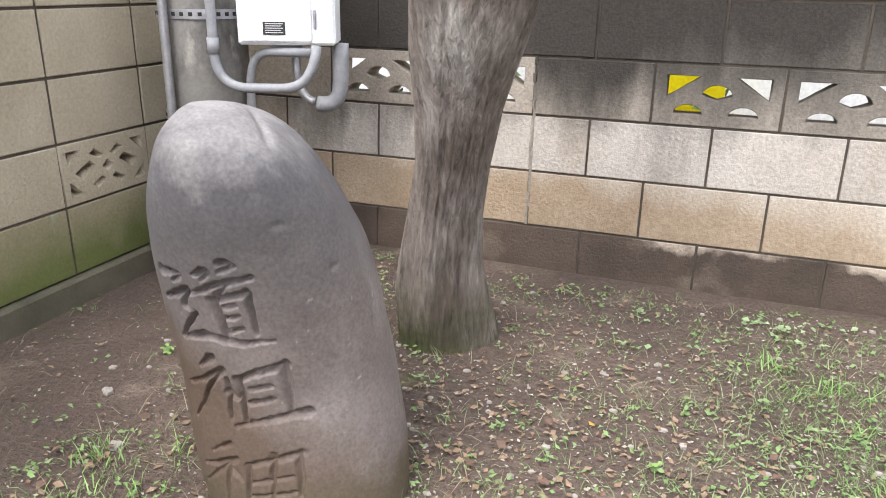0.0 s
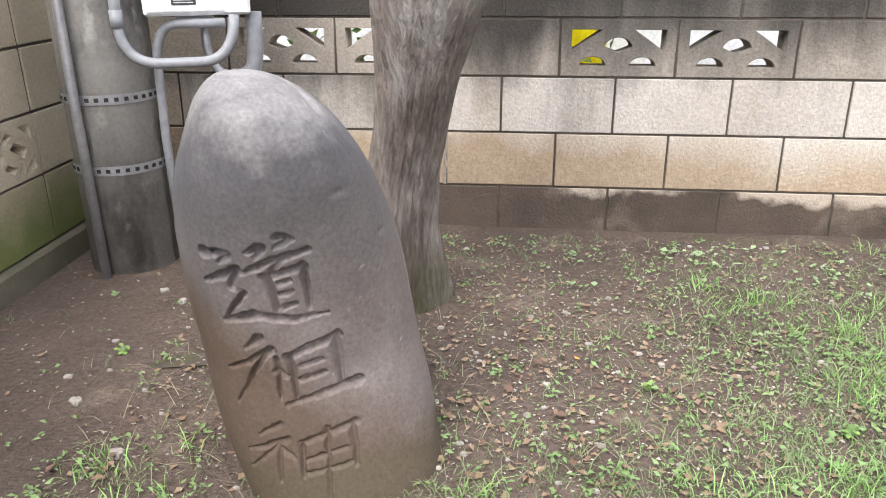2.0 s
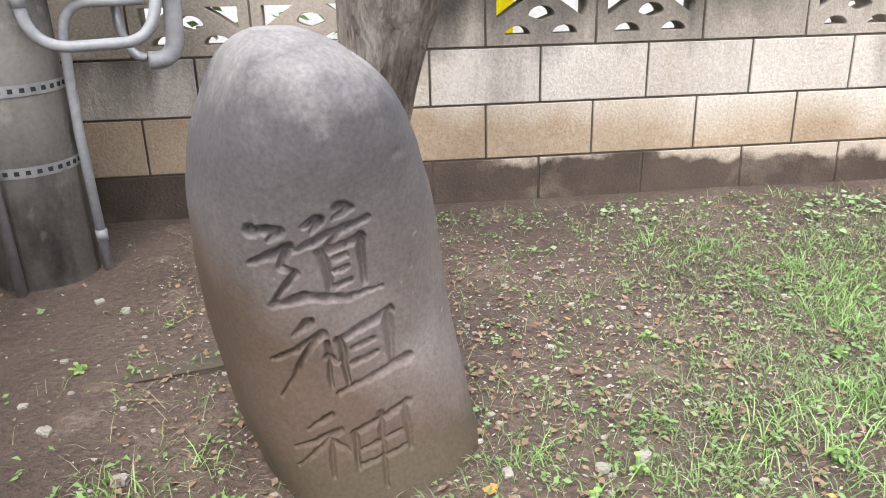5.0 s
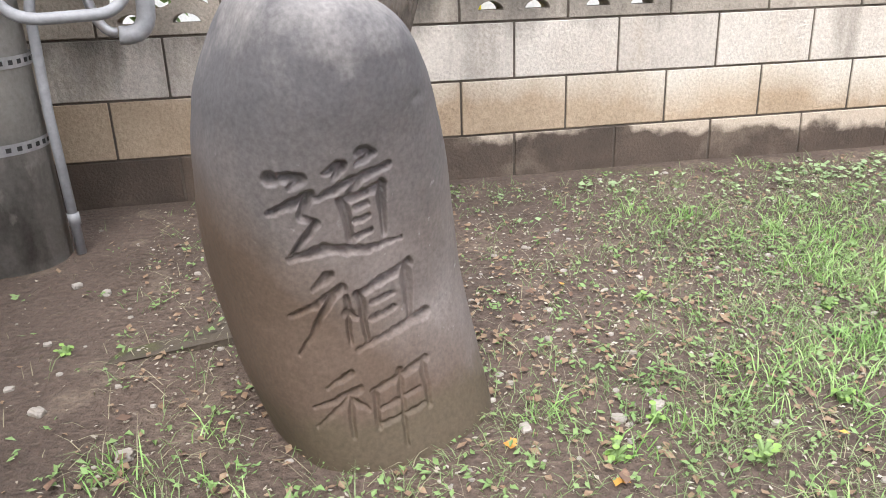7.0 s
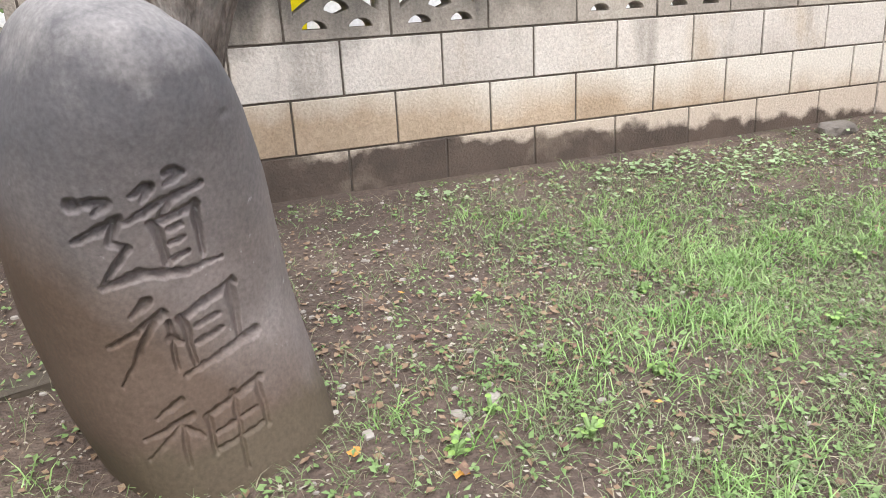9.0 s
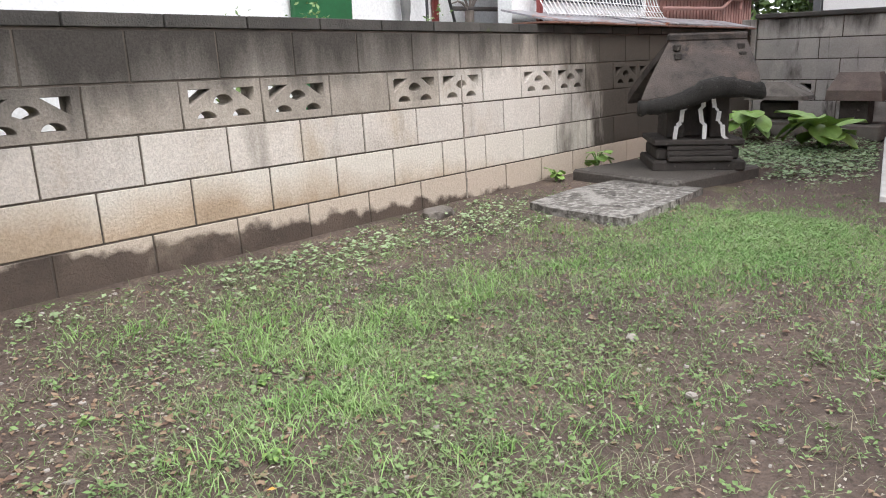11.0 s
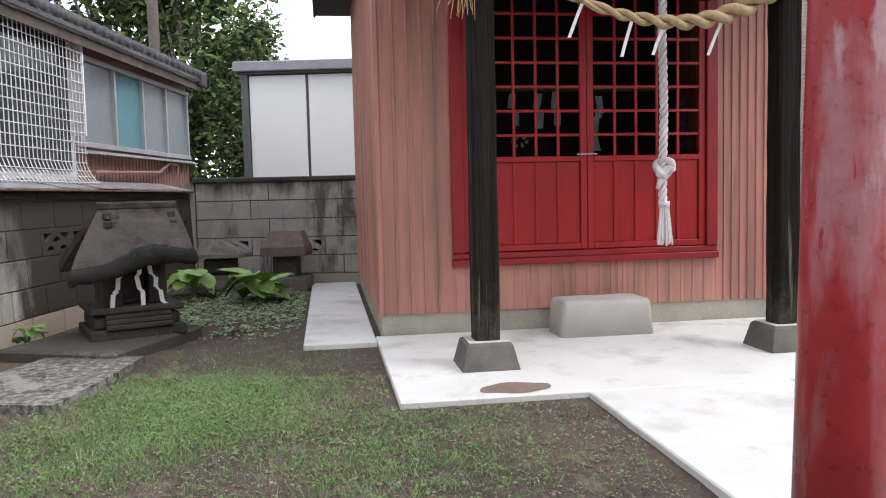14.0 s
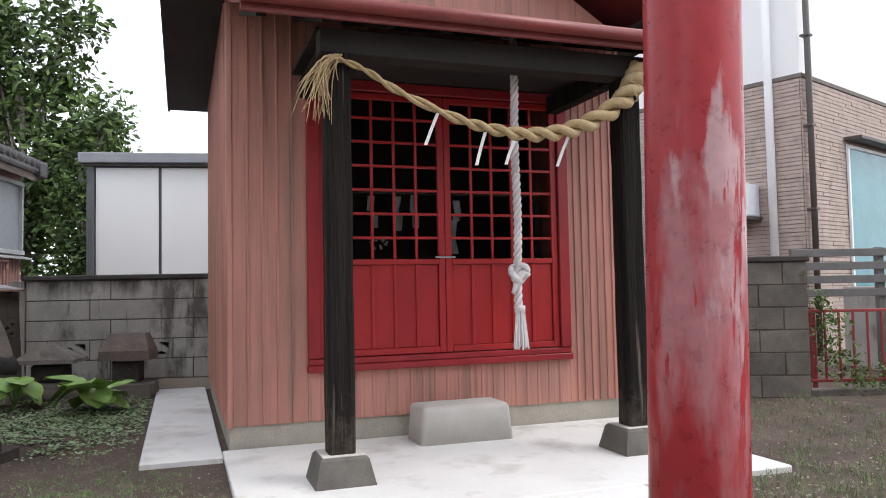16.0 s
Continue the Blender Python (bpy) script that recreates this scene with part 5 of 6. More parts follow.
# ---- neighbouring house behind the long wall ----
house = empty("neighbour_house", pose(0, 0, 0), "old two-part house with white siding, brown tin and tiled roof", "house")
HY = 2.98
part("wall", Geo().box((-3.5, 3.62, -0.02), (5.6, 3.74, 4.2)), m_housewhite, house, "white siding wall")
part("wall", Geo().box((3.72, HY, -0.02), (5.72, HY + 0.12, 2.30)), m_housewhite, house)
part("wall", Geo().box((5.722, HY, -0.02), (8.3, HY + 0.12, 1.42)), m_housebrown, house, "brown tin lower wall")
part("wall", Geo().box((5.722, HY, 2.215), (8.3, HY + 0.12, 2.40)), m_housebrown, house)
part("wall", Geo().box((8.22, HY + 0.122, -0.02), (8.3, 6.0, 2.40)), m_housebrown, house)
for k in range(34):
    part("rib", Geo().box((5.75 + k * 0.075, HY - 0.008, 1.0), (5.765 + k * 0.075, HY - 0.0005, 1.40)), m_housebrown, house)
win = empty("window", pose(0, 0, 0))
win.parent = house
wf = Geo().box((5.76, HY - 0.05, 1.42), (8.28, HY + 0.06, 1.465), 0.004)
part("window_sill", wf, m_alu, win)
part("window_head", Geo().box((5.76, HY - 0.05, 2.17), (8.28, HY + 0.06, 2.213), 0.004), m_alu, win)
xs = (5.78, 6.42, 7.03, 7.62, 8.24)
for k in range(5):
    part("mullion", Geo().box((xs[k] - 0.018, HY - 0.045, 1.466), (xs[k] + 0.018, HY + 0.05, 2.169), 0.003), m_alu, win)
for k in range(4):
    part("pane", Geo().box((xs[k] + 0.02, HY - 0.01, 1.467), (xs[k + 1] - 0.02, HY + 0.0, 2.168)), m_glass2 if k == 1 else m_glass1, win, "teal curtained pane" if k == 1 else "")
part("sill_flashing", Geo().add([(5.7, HY - 0.10, 1.375), (8.34, HY - 0.10, 1.385), (8.34, HY, 1.415), (5.7, HY, 1.405), (5.7, HY - 0.10, 1.36), (8.34, HY - 0.10, 1.37), (8.34, HY, 1.40), (5.7, HY, 1.39)],
     [(0, 1, 2, 3), (7, 6, 5, 4), (0, 4, 5, 1), (1, 5, 6, 2), (2, 6, 7, 3), (3, 7, 4, 0)]), m_alu, house)
part("eave_board", slab((3.6, HY - 0.18, 2.30), (8.32, HY - 0.18, 2.30), (8.32, HY - 0.14, 2.36), (3.6, HY - 0.14, 2.36), 0.07), m_fasciawood, house, "weathered eave board")
part("eave_board", Geo().box((3.6, HY - 0.20, 2.315), (8.35, HY - 0.17, 2.345), 0.003), m_alu, house)
part("soffit", slab((3.6, HY - 0.16, 2.27), (8.3, HY - 0.16, 2.27), (8.3, HY - 0.002, 2.31), (3.6, HY - 0.002, 2.31), 0.02), m_fasciawood, house)
roof = part("roof", slab((3.5, HY - 0.22, 2.375), (8.36, HY - 0.22, 2.375), (8.36, HY + 2.5, 3.355), (3.5, HY + 2.5, 3.355), 0.05), m_tile, house, "grey kawara tile roof")
tile_me = Geo().tube([(0, -0.02, 0), (0, 0.36, 0.13)], 0.062, 10).mesh("roof_tile")
tile_me.materials.append(m_tile)
smooth(tile_me)
for i in range(32):
    for j in range(3):
        ob = new("roof_tile", tile_me)
        ob.parent = roof
        ob.matrix_basis = pose(3.6 + i * 0.153, HY - 0.21 + j * 0.34, 2.39 + j * 0.1235)
part("gable_end", Geo().box((8.20, HY - 0.24, 2.28), (8.40, HY - 0.12, 2.42), 0.01), m_tile, house)
part("drain_pipe", Geo().tube([(5.9, HY - 0.06, 1.20), (7.3, HY - 0.06, 1.24), (7.55, HY - 0.06, 1.34), (7.8, HY - 0.06, 1.34), (7.8, HY - 0.06, 1.24)], 0.018, 8), m_housebrown, house)
part("wall_pipe", Geo().tube([(3.62, 3.59, 0.5), (3.60, 3.59, 3.5)], 0.028, 10), m_roofred, house, "old pinkish downpipe", soft=True)
part("wall_pipe", Geo().tube([(3.7, 3.5, 1.17), (4.2, 3.3, 1.165), (4.3, 3.1, 1.15)], 0.016, 8), m_downpipe, house)
for k, (a, b, c) in enumerate((((3.2, 3.58, 1.45), (3.32, 3.5, 1.2), (3.2, 3.56, 0.95)), ((3.3, 3.58, 1.45), (3.16, 3.5, 1.25), (3.3, 3.56, 0.95)), ((3.5, 3.5, 1.55), (3.62, 3.45, 1.25), (3.75, 3.5, 1.0)), ((3.42, 3.55, 1.45), (3.45, 3.5, 1.3), (3.42, 3.5, 1.0)))):
    part("cable", Geo().tube(arc(a, b, c), 0.026 if k < 2 else 0.011, 8), m_dimgrey if k < 2 else m_plate, house, soft=True)
part("wall_box", Geo().box((3.08, 3.5, 1.43), (3.44, 3.615, 1.95), 0.01), m_boxwhite, house, "pale wall-mounted box")
part("tarp", Geo().box((2.30, 3.56, 0.2), (2.78, 3.605, 2.4), 0.01), m_green, house, "dark green sheet on the wall")
stub = Geo().tube([(0, 0, 0), (0, 0, 0.30)], 0.035, 10)
for q in ((0.02, -0.02, 0.52), (-0.12, 0.0, 0.42), (0.14, 0.0, 0.45), (0.2, -0.03, 0.55), (-0.2, 0.0, 0.34)):
    stub.tube(arc((0, 0, 0.25), (q[0] * 0.3, 0, 0.4), q, 4), [0.012, 0.01, 0.009, 0.007, 0.004], 6)
tagged(part("dead_stump", stub, m_bark, m=pose(3.84, 3.45, 0.86)), "dead cut-back trunk with bare twigs behind the wall", "stump")
tagged(part("planter", Geo().box((3.7, 3.35, -0.02), (4.0, 3.58, 0.86), 0.01), m_rock), "grey planter holding the dead stump", "planter")
yel = Geo().box((-0.45, 3.2, 0.45), (-0.02, 3.22, 0.95), 0.004)
tagged(part("yellow_board", yel.box((-0.4, 3.22, -0.02), (-0.36, 3.24, 0.45)).box((-0.1, 3.22, -0.02), (-0.06, 3.24, 0.45)), m_yellow), "bright yellow board behind the vented blocks", "board")

# window grille, bellied at the bottom
gr = empty("window_grille", pose(0, 0, 0), "white wire window grille bulging at its foot", "grille")


def grille_y(z):
    return 2.86 - 0.12 * max(0, (1.27 - z) / 0.2) ** 1.5 if z < 1.27 else 2.86


zs = [2.27, 2.0, 1.7, 1.45, 1.27, 1.20, 1.14, 1.09]
bar_me = Geo().tube([(0, grille_y(z), z) for z in zs], 0.0042, 6).mesh("upright_wire")
bar_me.materials.append(m_whitebar)
for k in range(34):
    ob = new("upright_wire", bar_me)
    ob.parent = gr
    ob.matrix_basis = pose(3.84 + k * 0.055, 0, 0)
for z in [1.10, 1.15, 1.20] + [1.27 + 0.083 * k for k in range(13)]:
    part("cross_wire", Geo().tube([(3.82, grille_y(z) - 0.012, z), (5.66, grille_y(z) - 0.012, z)], 0.004, 6), m_whitebar, gr)
for x in (3.83, 5.67):
    part("side_frame", Geo().box((x - 0.012, 2.85, 1.5), (x + 0.012, HY, 2.27)), m_whitebar, gr)
part("bracket", Geo().box((3.9, 2.872, 1.0), (3.94, 2.9, 2.3)), m_roofred, gr)
dk = Geo().box((3.98, HY - 0.02, 1.2), (5.62, HY - 0.002, 2.28))
part("dark_window", dk, m_darkglass, house, "dim window behind the grille")

# patched capping over the far part of the long wall
cap = empty("wall_capping", pose(0, 0, 0), "patched metal and tile capping on the wall top", "capping", "structure")
rnd = random.Random(21)
x = 3.55
while x < 7.3:
    w = rnd.uniform(0.22, 0.4)
    x2 = min(x + w, 7.42)
    z = 1.05 + rnd.uniform(-0.006, 0.006)
    part("capping_sheet", slab((x, 2.60, z), (x2 - 0.004, 2.60, z + rnd.uniform(-0.004, 0.004)), (x2 - 0.004, 2.95, z + 0.075), (x, 2.95, z + 0.075), 0.012), m_capmetal, cap)
    for k in range(2):
        e0, e1 = x + (x2 - x) * k / 2, x + (x2 - x) * (k + 1) / 2
        part("tile_edge", Geo().box((e0, 2.585 + rnd.uniform(-0.02, 0.012), 1.021), (e1 - 0.006, 2.85, 1.036 + rnd.uniform(-0.003, 0.003)), 0.004), m_capedge, cap)
    x = x2

# ---- shed behind the back wall ----
shed = empty("storage_shed", pose(9.5, 0, 0), "white storage shed with dark grey frame", "shed")
part("body", Geo().box((0.03, -2.6, -0.02), (2.2, 2.62, 2.6)), m_shedgrey, shed)
for y0, y1 in ((1.795, 2.555), (1.0, 1.755), (0.2, 0.96), (-0.6, 0.16), (-1.4, -0.64)):
    part("panel", Geo().box((0.0, y0, 0.1), (0.028, y1, 2.585), 0.004), m_shedwhite, shed)
part("post", Geo().box((-0.03, 2.57, -0.02), (0.06, 2.66, 2.62), 0.004), m_shedgrey, shed)
part("roof_edge", Geo().box((-0.12, -2.7, 2.63), (2.3, 2.74, 2.76), 0.01), m_shedtop, shed)
part("roof_edge", Geo().box((-0.06, -2.66, 2.60), (2.25, 2.7, 2.628), 0.005), m_shedgrey, shed)


# ---- trees and far growth ----
def far_tree(at, clumps, seed, label, mats=(None, None), count=800, size=0.18):
    ob = empty("garden_tree", pose(*at), label, "tree", group="garden trees")
    top = max(c[0][2] for c in clumps)
    part("trunk", Geo().tube([(0, 0, -0.1), (0.05, 0.02, top * 0.4), (0.0, 0.1, top * 0.8)], [0.09, 0.07, 0.04], 10), m_bark, ob, soft=True)
    for k, (c, r) in enumerate(clumps):
        part("limb", Geo().tube(arc((0.02, 0, top * 0.3), (c[0] * 0.3, c[1] * 0.3, c[2] * 0.8), c, 5), [0.045, 0.04, 0.035, 0.028, 0.02, 0.012], 6), m_bark, ob)
    part("crown", leaf_cloud(clumps[::2] + [(c, r * 0.85) for c, r in clumps[1::2]], count, size, seed, 0.1), mats[0] or m_leafdark, ob, "dense dark green leaves")
    # lighter leaves, shifted towards the top and the -x side of each clump
    part("crown", leaf_cloud([((c[0] - r * 0.25, c[1] - r * 0.1, c[2] + r * 0.25), r * 0.9) for c, r in clumps], int(count * 0.45), size * 0.95, seed + 1, 0.6), mats[1] or m_leaflight, ob, "lighter green leaves")
    return ob


rnd = random.Random(31)
far_tree((12.6, 4.55, 0), [((rnd.uniform(-0.5, 0.5), rnd.uniform(-1.0, 1.0), z), rnd.uniform(0.55, 0.8)) for z in (1.0, 1.5, 2.0, 2.5, 3.0, 3.5, 4.0, 4.5, 5.0, 5.4) for _ in range(2)], 41, "dense evergreen tree behind the house")
far_tree((11.6, 3.3, 0), [((rnd.uniform(-0.3, 0.3), rnd.uniform(-0.45, 0.45), z), rnd.uniform(0.35, 0.5)) for z in (0.9, 1.3, 1.7, 2.1, 2.5, 2.9, 3.3, 3.6) for _ in range(2)], 43, "evergreen bush between house and shed", count=1300, size=0.12)
far_tree((13.4, 6.2, 0), [((rnd.uniform(-0.6, 0.6), rnd.uniform(-1.3, 1.3), z), rnd.uniform(0.7, 1.0)) for z in (2.0, 2.8, 3.6, 4.4, 5.2, 5.9) for _ in range(3)], 47, "tall evergreen tree behind the tiled roof", count=450, size=0.21)
tagged(part("wooden_pole", Geo().tube([(0, 0, -0.1), (0, 0, 6.5)], [0.09, 0.075], 14), m_fasciawood, m=pose(10.9, 4.4, 0), soft=True), "weathered wooden pole among the trees", "pole")
part("hedge_cloud", leaf_cloud([((1.2 + 0.5 * k, 3.25, 0.35 + 0.12 * (k % 3)), 0.3) for k in range(3)] + [((-1.3 + 0.35 * k, 3.2, 0.5), 0.26) for k in range(4)], 900, 0.07, 77), m_leaflight)
tagged(bpy.data.objects["hedge_cloud"], "loose green shrub leaves behind the vented wall", "shrub", kind="stuff")
weeds = leaf_cloud([((1.95, 2.98, 1.02), 0.14), ((1.5, 2.95, 0.98), 0.1), ((3.0, 3.0, 1.05), 0.1)], 2500, 0.035, 78)
tagged(part("wall_top_weeds", weeds, m_weed), "small weeds behind the wall top", "weed", kind="stuff")

# ---- south-east corner: fences and tiled house ----
rail = empty("slat_fence", pose(5.72, -4.5, 0, 0, 0, -97), "grey horizontal slat fence", "fence")
for z in (0.83, 0.95, 1.07, 1.19):
    part("slat", Geo().box((0.0, 0.0, z), (3.0, 0.025, z + 0.07), 0.003), m_slat, rail)
for x in (0.02, 0.8, 1.6, 2.4):
    part("post", Geo().box((x, 0.027, -0.05), (x + 0.06, 0.09, 1.27), 0.003), m_slat, rail)
red = empty("red_fence", pose(5.5, -4.48, 0, 0, 0, -97), "low red painted metal fence with creeper", "fence")
for z in (0.10, 0.70):
    part("fence_rail", Geo().box((0, -0.012, z), (2.6, 0.012, z + 0.026), 0.003), m_redfence, red)
for k in range(21):
    part("picket", Geo().box((0.02 + k * 0.125, -0.008, 0.127), (0.038 + k * 0.125, 0.008, 0.699), 0.002), m_redfence, red)
for k in range(4):
    part("post", Geo().box((0.05 + k * 0.8, 0.014, -0.1), (0.085 + k * 0.8, 0.044, 0.74), 0.003), m_redfence, red)
creep = leaf_cloud([((5.40, -4.62, 0.62), 0.2), ((5.40, -4.66, 0.35), 0.22), ((5.38, -4.85, 0.16), 0.2), ((5.36, -5.2, 0.14), 0.22), ((5.42, -4.56, 0.82), 0.12), ((5.36, -5.6, 0.2), 0.25)], 5200, 0.045, 83, 0.2)
tagged(part("creeper", creep, m_leaflight), "green creeper over the red fence", "creeper", kind="stuff")
tagged(part("kerb", Geo().box((0, -0.06, -0.1), (2.8, 0.04, 0.06), 0.01), m_rock, m=pose(5.42, -4.4, 0, 0, 0, -97)), "dark stone kerb under the red fence", "kerb")

brickhouse = empty("tiled_house", pose(8.5, -6.55, 0, 0, 0, -58), "modern house clad in taupe split tiles, white above", "house")
part("core", Geo().box((0.02, 0.02, -0.05), (6, 5, 3.66)), m_brickjoint, brickhouse)
part("upper_wall", Geo().box((0.05, 0.05, 3.72), (6, 5, 7.0)), m_upperwhite, brickhouse, "white rendered upper wall")
course = Geo()
rnd = random.Random(55)
for k in range(66):
    z = 0.02 + k * 0.0552
    xx = 0.0
    while xx < 5.9:
        w = rnd.uniform(0.25, 0.6)
        course.box((xx, rnd.uniform(-0.004, 0.006), z), (min(xx + w, 5.95) - 0.003, 0.02, z + 0.048))
        xx += w
    yy = 0.03
    while yy < 4.9:
        w = rnd.uniform(0.25, 0.6)
        course.box((rnd.uniform(-0.004, 0.006), yy, z), (0.02, min(yy + w, 4.95) - 0.003, z + 0.048))
        yy += w
co = part("split_tile_cladding", course, m_brick, brickhouse, "thin taupe split tiles")
co["kind"] = "stuff"
part("band", Geo().box((-0.012, -0.012, 3.662), (6, 5, 3.72), 0.004), m_brickjoint, brickhouse)
part("downpipe", Geo().tube([(-0.06, 0.42, 0), (-0.06, 0.42, 7)], 0.055, 12), m_upperwhite, brickhouse, "white downpipe", soft=True)
dp = part("downpipe", Geo().tube([(0.06, -0.07, 0), (0.06, -0.07, 7)], 0.04, 12), m_downpipe, brickhouse, "dark brown downpipe", soft=True)
for z in (1.9, 3.0, 4.2):
    part("bracket", Geo().box((0.0, -0.12, z), (0.12, 0.0, z + 0.025)), m_downpipe, dp)
ac = empty("air_conditioner", pose(0, 0, 0))
ac.parent = brickhouse
part("casing", Geo().box((-0.34, 0.62, 1.86), (-0.02, 1.35, 2.3), 0.012), m_boxwhite, ac)
part("fan_grille", Geo().tube([(-0.345, 0.95, 2.09), (-0.352, 0.95, 2.09)], 0.16, 24), m_shedgrey, ac, soft=False)
part("bracket", Geo().box((-0.36, 0.6, 1.81), (0.0, 1.37, 1.855), 0.004), m_downpipe, ac)
wn2 = empty("window", pose(0, 0, 0))
wn2.parent = brickhouse
part("frame", Geo().box((1.30, -0.04, 0.55), (1.35, -0.0055, 2.85), 0.004), m_boxwhite, wn2)
part("frame", Geo().box((1.30, -0.04, 2.851), (3.0, -0.0055, 2.9), 0.004), m_boxwhite, wn2)
part("pane", Geo().box((1.352, -0.02, 0.55), (3.0, -0.0056, 2.85)), m_glass2, wn2, "pane with pale teal curtain")
part("awning", Geo().box((1.24, -0.25, 2.95), (3.1, -0.0055, 3.0), 0.006), m_downpipe, wn2)

# plain unseen walls added behind the camera; they block low sky light
tagged(part("wall_far_south", Geo().box((-7.3, -6.4, -0.1), (2.0, -6.28, 1.9), 0.01).box((2.004, -6.4, -0.1), (7.5, -6.28, 0.9), 0.01), m_backwall), "added unseen grey wall that blocks low southern sky light", "wall", kind="structure")
tagged(part("wall_far_west", Geo().box((-7.6, -9.0, -0.1), (-7.4, 5.5, 5.2), 0.01), m_stepstone), "added unseen plain wall that blocks low western sky light", "wall", kind="structure")


# ---- grass, weeds, litter and pebbles ----
def in_paving(x, y, pad=0.03):
    u, v = (x - 4.16) * 0.9816 + (y - 0.214) * 0.1908, (x - 4.16) * 0.1908 - (y - 0.214) * 0.9816
    if -1.61 - pad < u < 3.1 and -0.03 - pad < v < 2.75 + pad:
        return True
    if -0.2 - pad < u < 3.22 + pad and -0.485 - pad < v < 0:
        return True
    return u < -1.6 and 0.83 - pad < v < 1.815 + pad


def blocked(x, y):
    if in_paving(x, y):
        return True
    if (x + 0.735) ** 2 / 0.045 + (y - 1.22) ** 2 / 0.034 < 1 or (x + 0.70) ** 2 + (y - 1.985) ** 2 < 0.026:
        return True
    if 2.55 < x < 3.6 and 1.47 < y < 2.1 or 3.5 < x < 4.7 and 1.45 < y < 2.5:
        return True
    return not (-1.88 < x < 7.4 and -4.5 < y < 2.6)


def bell(x, y, cx, cy, rx, ry):
    return math.exp(-(((x - cx) / rx) ** 2 + ((y - cy) / ry) ** 2))


def lush(x, y):
    return max(bell(x, y, 2.75, 0.85, 0.75, 0.42), 0.3 * bell(x, y, 1.9, -0.1, 0.5, 0.35))


def cover(x, y):
    d = 1.0 * bell(x, y, 0.75, 1.25, 0.75, 0.75) + 0.5 * bell(x, y, 0.1, 0.6, 0.5, 0.5) + 0.75 * bell(x, y, 2.6, 0.9, 1.0, 0.7) + 0.55 * bell(x, y, -1.1, 0.55, 0.35, 0.4) + 0.5 * bell(x, y, -0.3, 0.75, 0.4, 0.4)
    d += 0.4 * bell(x, y, 2.0, -0.2, 0.8, 0.5) + 0.25 * bell(x, y, 1.6, 2.0, 1.0, 0.4) + 0.3 * bell(x, y, 4.5, -3.5, 3, 1.5)
    d *= 0.35 + 1.1 * max(0, noise.noise((x * 1.9, y * 1.9, 4)) + 0.45)
    d *= 1 - 0.75 * bell(x, y, 1.7, 0.55, 0.45, 0.35) - 0.5 * bell(x, y, -0.35, 1.75, 0.9, 0.5)
    d *= 1 - 0.6 * bell(x, y, 0.75, 0.1, 0.6, 0.35)
    return d + 0.035


def scatter(n, weight, seed, box=(-1.85, 6.8, -4.4, 2.55)):
    rnd, out, tries = random.Random(seed), [], 0
    while len(out) < n and tries < n * 30:
        tries += 1
        # nearer ground is sown more thickly
        x = rnd.uniform(box[0], box[1]) if rnd.random() < 0.35 else rnd.uniform(-1.3, 3.2)
        y = rnd.uniform(box[2], box[3]) if rnd.random() < 0.12 else rnd.uniform(-1.0, 2.5)
        if not blocked(x, y) and rnd.random() < weight(x, y):
            out.append((x, y))
    return out


def blades(spots, hmin, hmax, w, seed, lean=0.6):
    rnd, V, F = random.Random(seed), [], []
    for x, y in spots:
        a, h = rnd.uniform(0, 6.283), rnd.uniform(hmin, hmax)
        z, ca, sa = ground_z(x, y) - 0.004, math.cos(a), math.sin(a)
        b, l = rnd.uniform(0, 6.283), lean * h * rnd.uniform(0.3, 1.3)
        dx, dy = math.cos(b) * l, math.sin(b) * l
        n = len(V)
        V += [(x - ca * w, y - sa * w, z), (x + ca * w, y + sa * w, z), (x + dx * 0.4 + ca * w * 0.8, y + dy * 0.4 + sa * w * 0.8, z + h * 0.62), (x + dx * 0.4 - ca * w * 0.8, y + dy * 0.4 - sa * w * 0.8, z + h * 0.62), (x + dx, y + dy, z + h * rnd.uniform(0.7, 1.0))]
        F += [(n, n + 1, n + 2, n + 3), (n + 3, n + 2, n + 4)]
    g = Geo()
    g.v, g.f = V, F
    return g


def flat_leaves(spots, smin, smax, seed, lift=0.006, tilt=0.5, wide=0.5):
    rnd, V, F = random.Random(seed), [], []
    for x, y in spots:
        a, s = rnd.uniform(0, 6.283), rnd.uniform(smin, smax)
        z = ground_z(x, y) + lift * rnd.uniform(0.3, 1.6)
        ca, sa = math.cos(a), math.sin(a)
        t1, t2, t3 = (s * tilt * rnd.uniform(-0.15, 0.6) for _ in range(3))
        n = len(V)
        V += [(x, y, z), (x + ca * s * 0.5 - sa * s * wide * 0.5, y + sa * s * 0.5 + ca * s * wide * 0.5, z + t1), (x + ca * s, y + sa * s, z + t2), (x + ca * s * 0.5 + sa * s * wide * 0.5, y + sa * s * 0.5 - ca * s * wide * 0.5, z + t3)]
        F += [(n, n + 1, n + 2), (n, n + 2, n + 3)]
    g = Geo()
    g.v, g.f = V, F
    return g


def clumped(spots, per, spread, seed):
    rnd = random.Random(seed)
    return [q for x, y in spots for q in ((x + rnd.gauss(0, spread), y + rnd.gauss(0, spread)) for _ in range(rnd.randint(max(1, per // 2), per))) if not blocked(*q)]


def stuff(name, geo, mat, label, category):
    return tagged(part(name, geo, mat), label, category, kind="stuff")


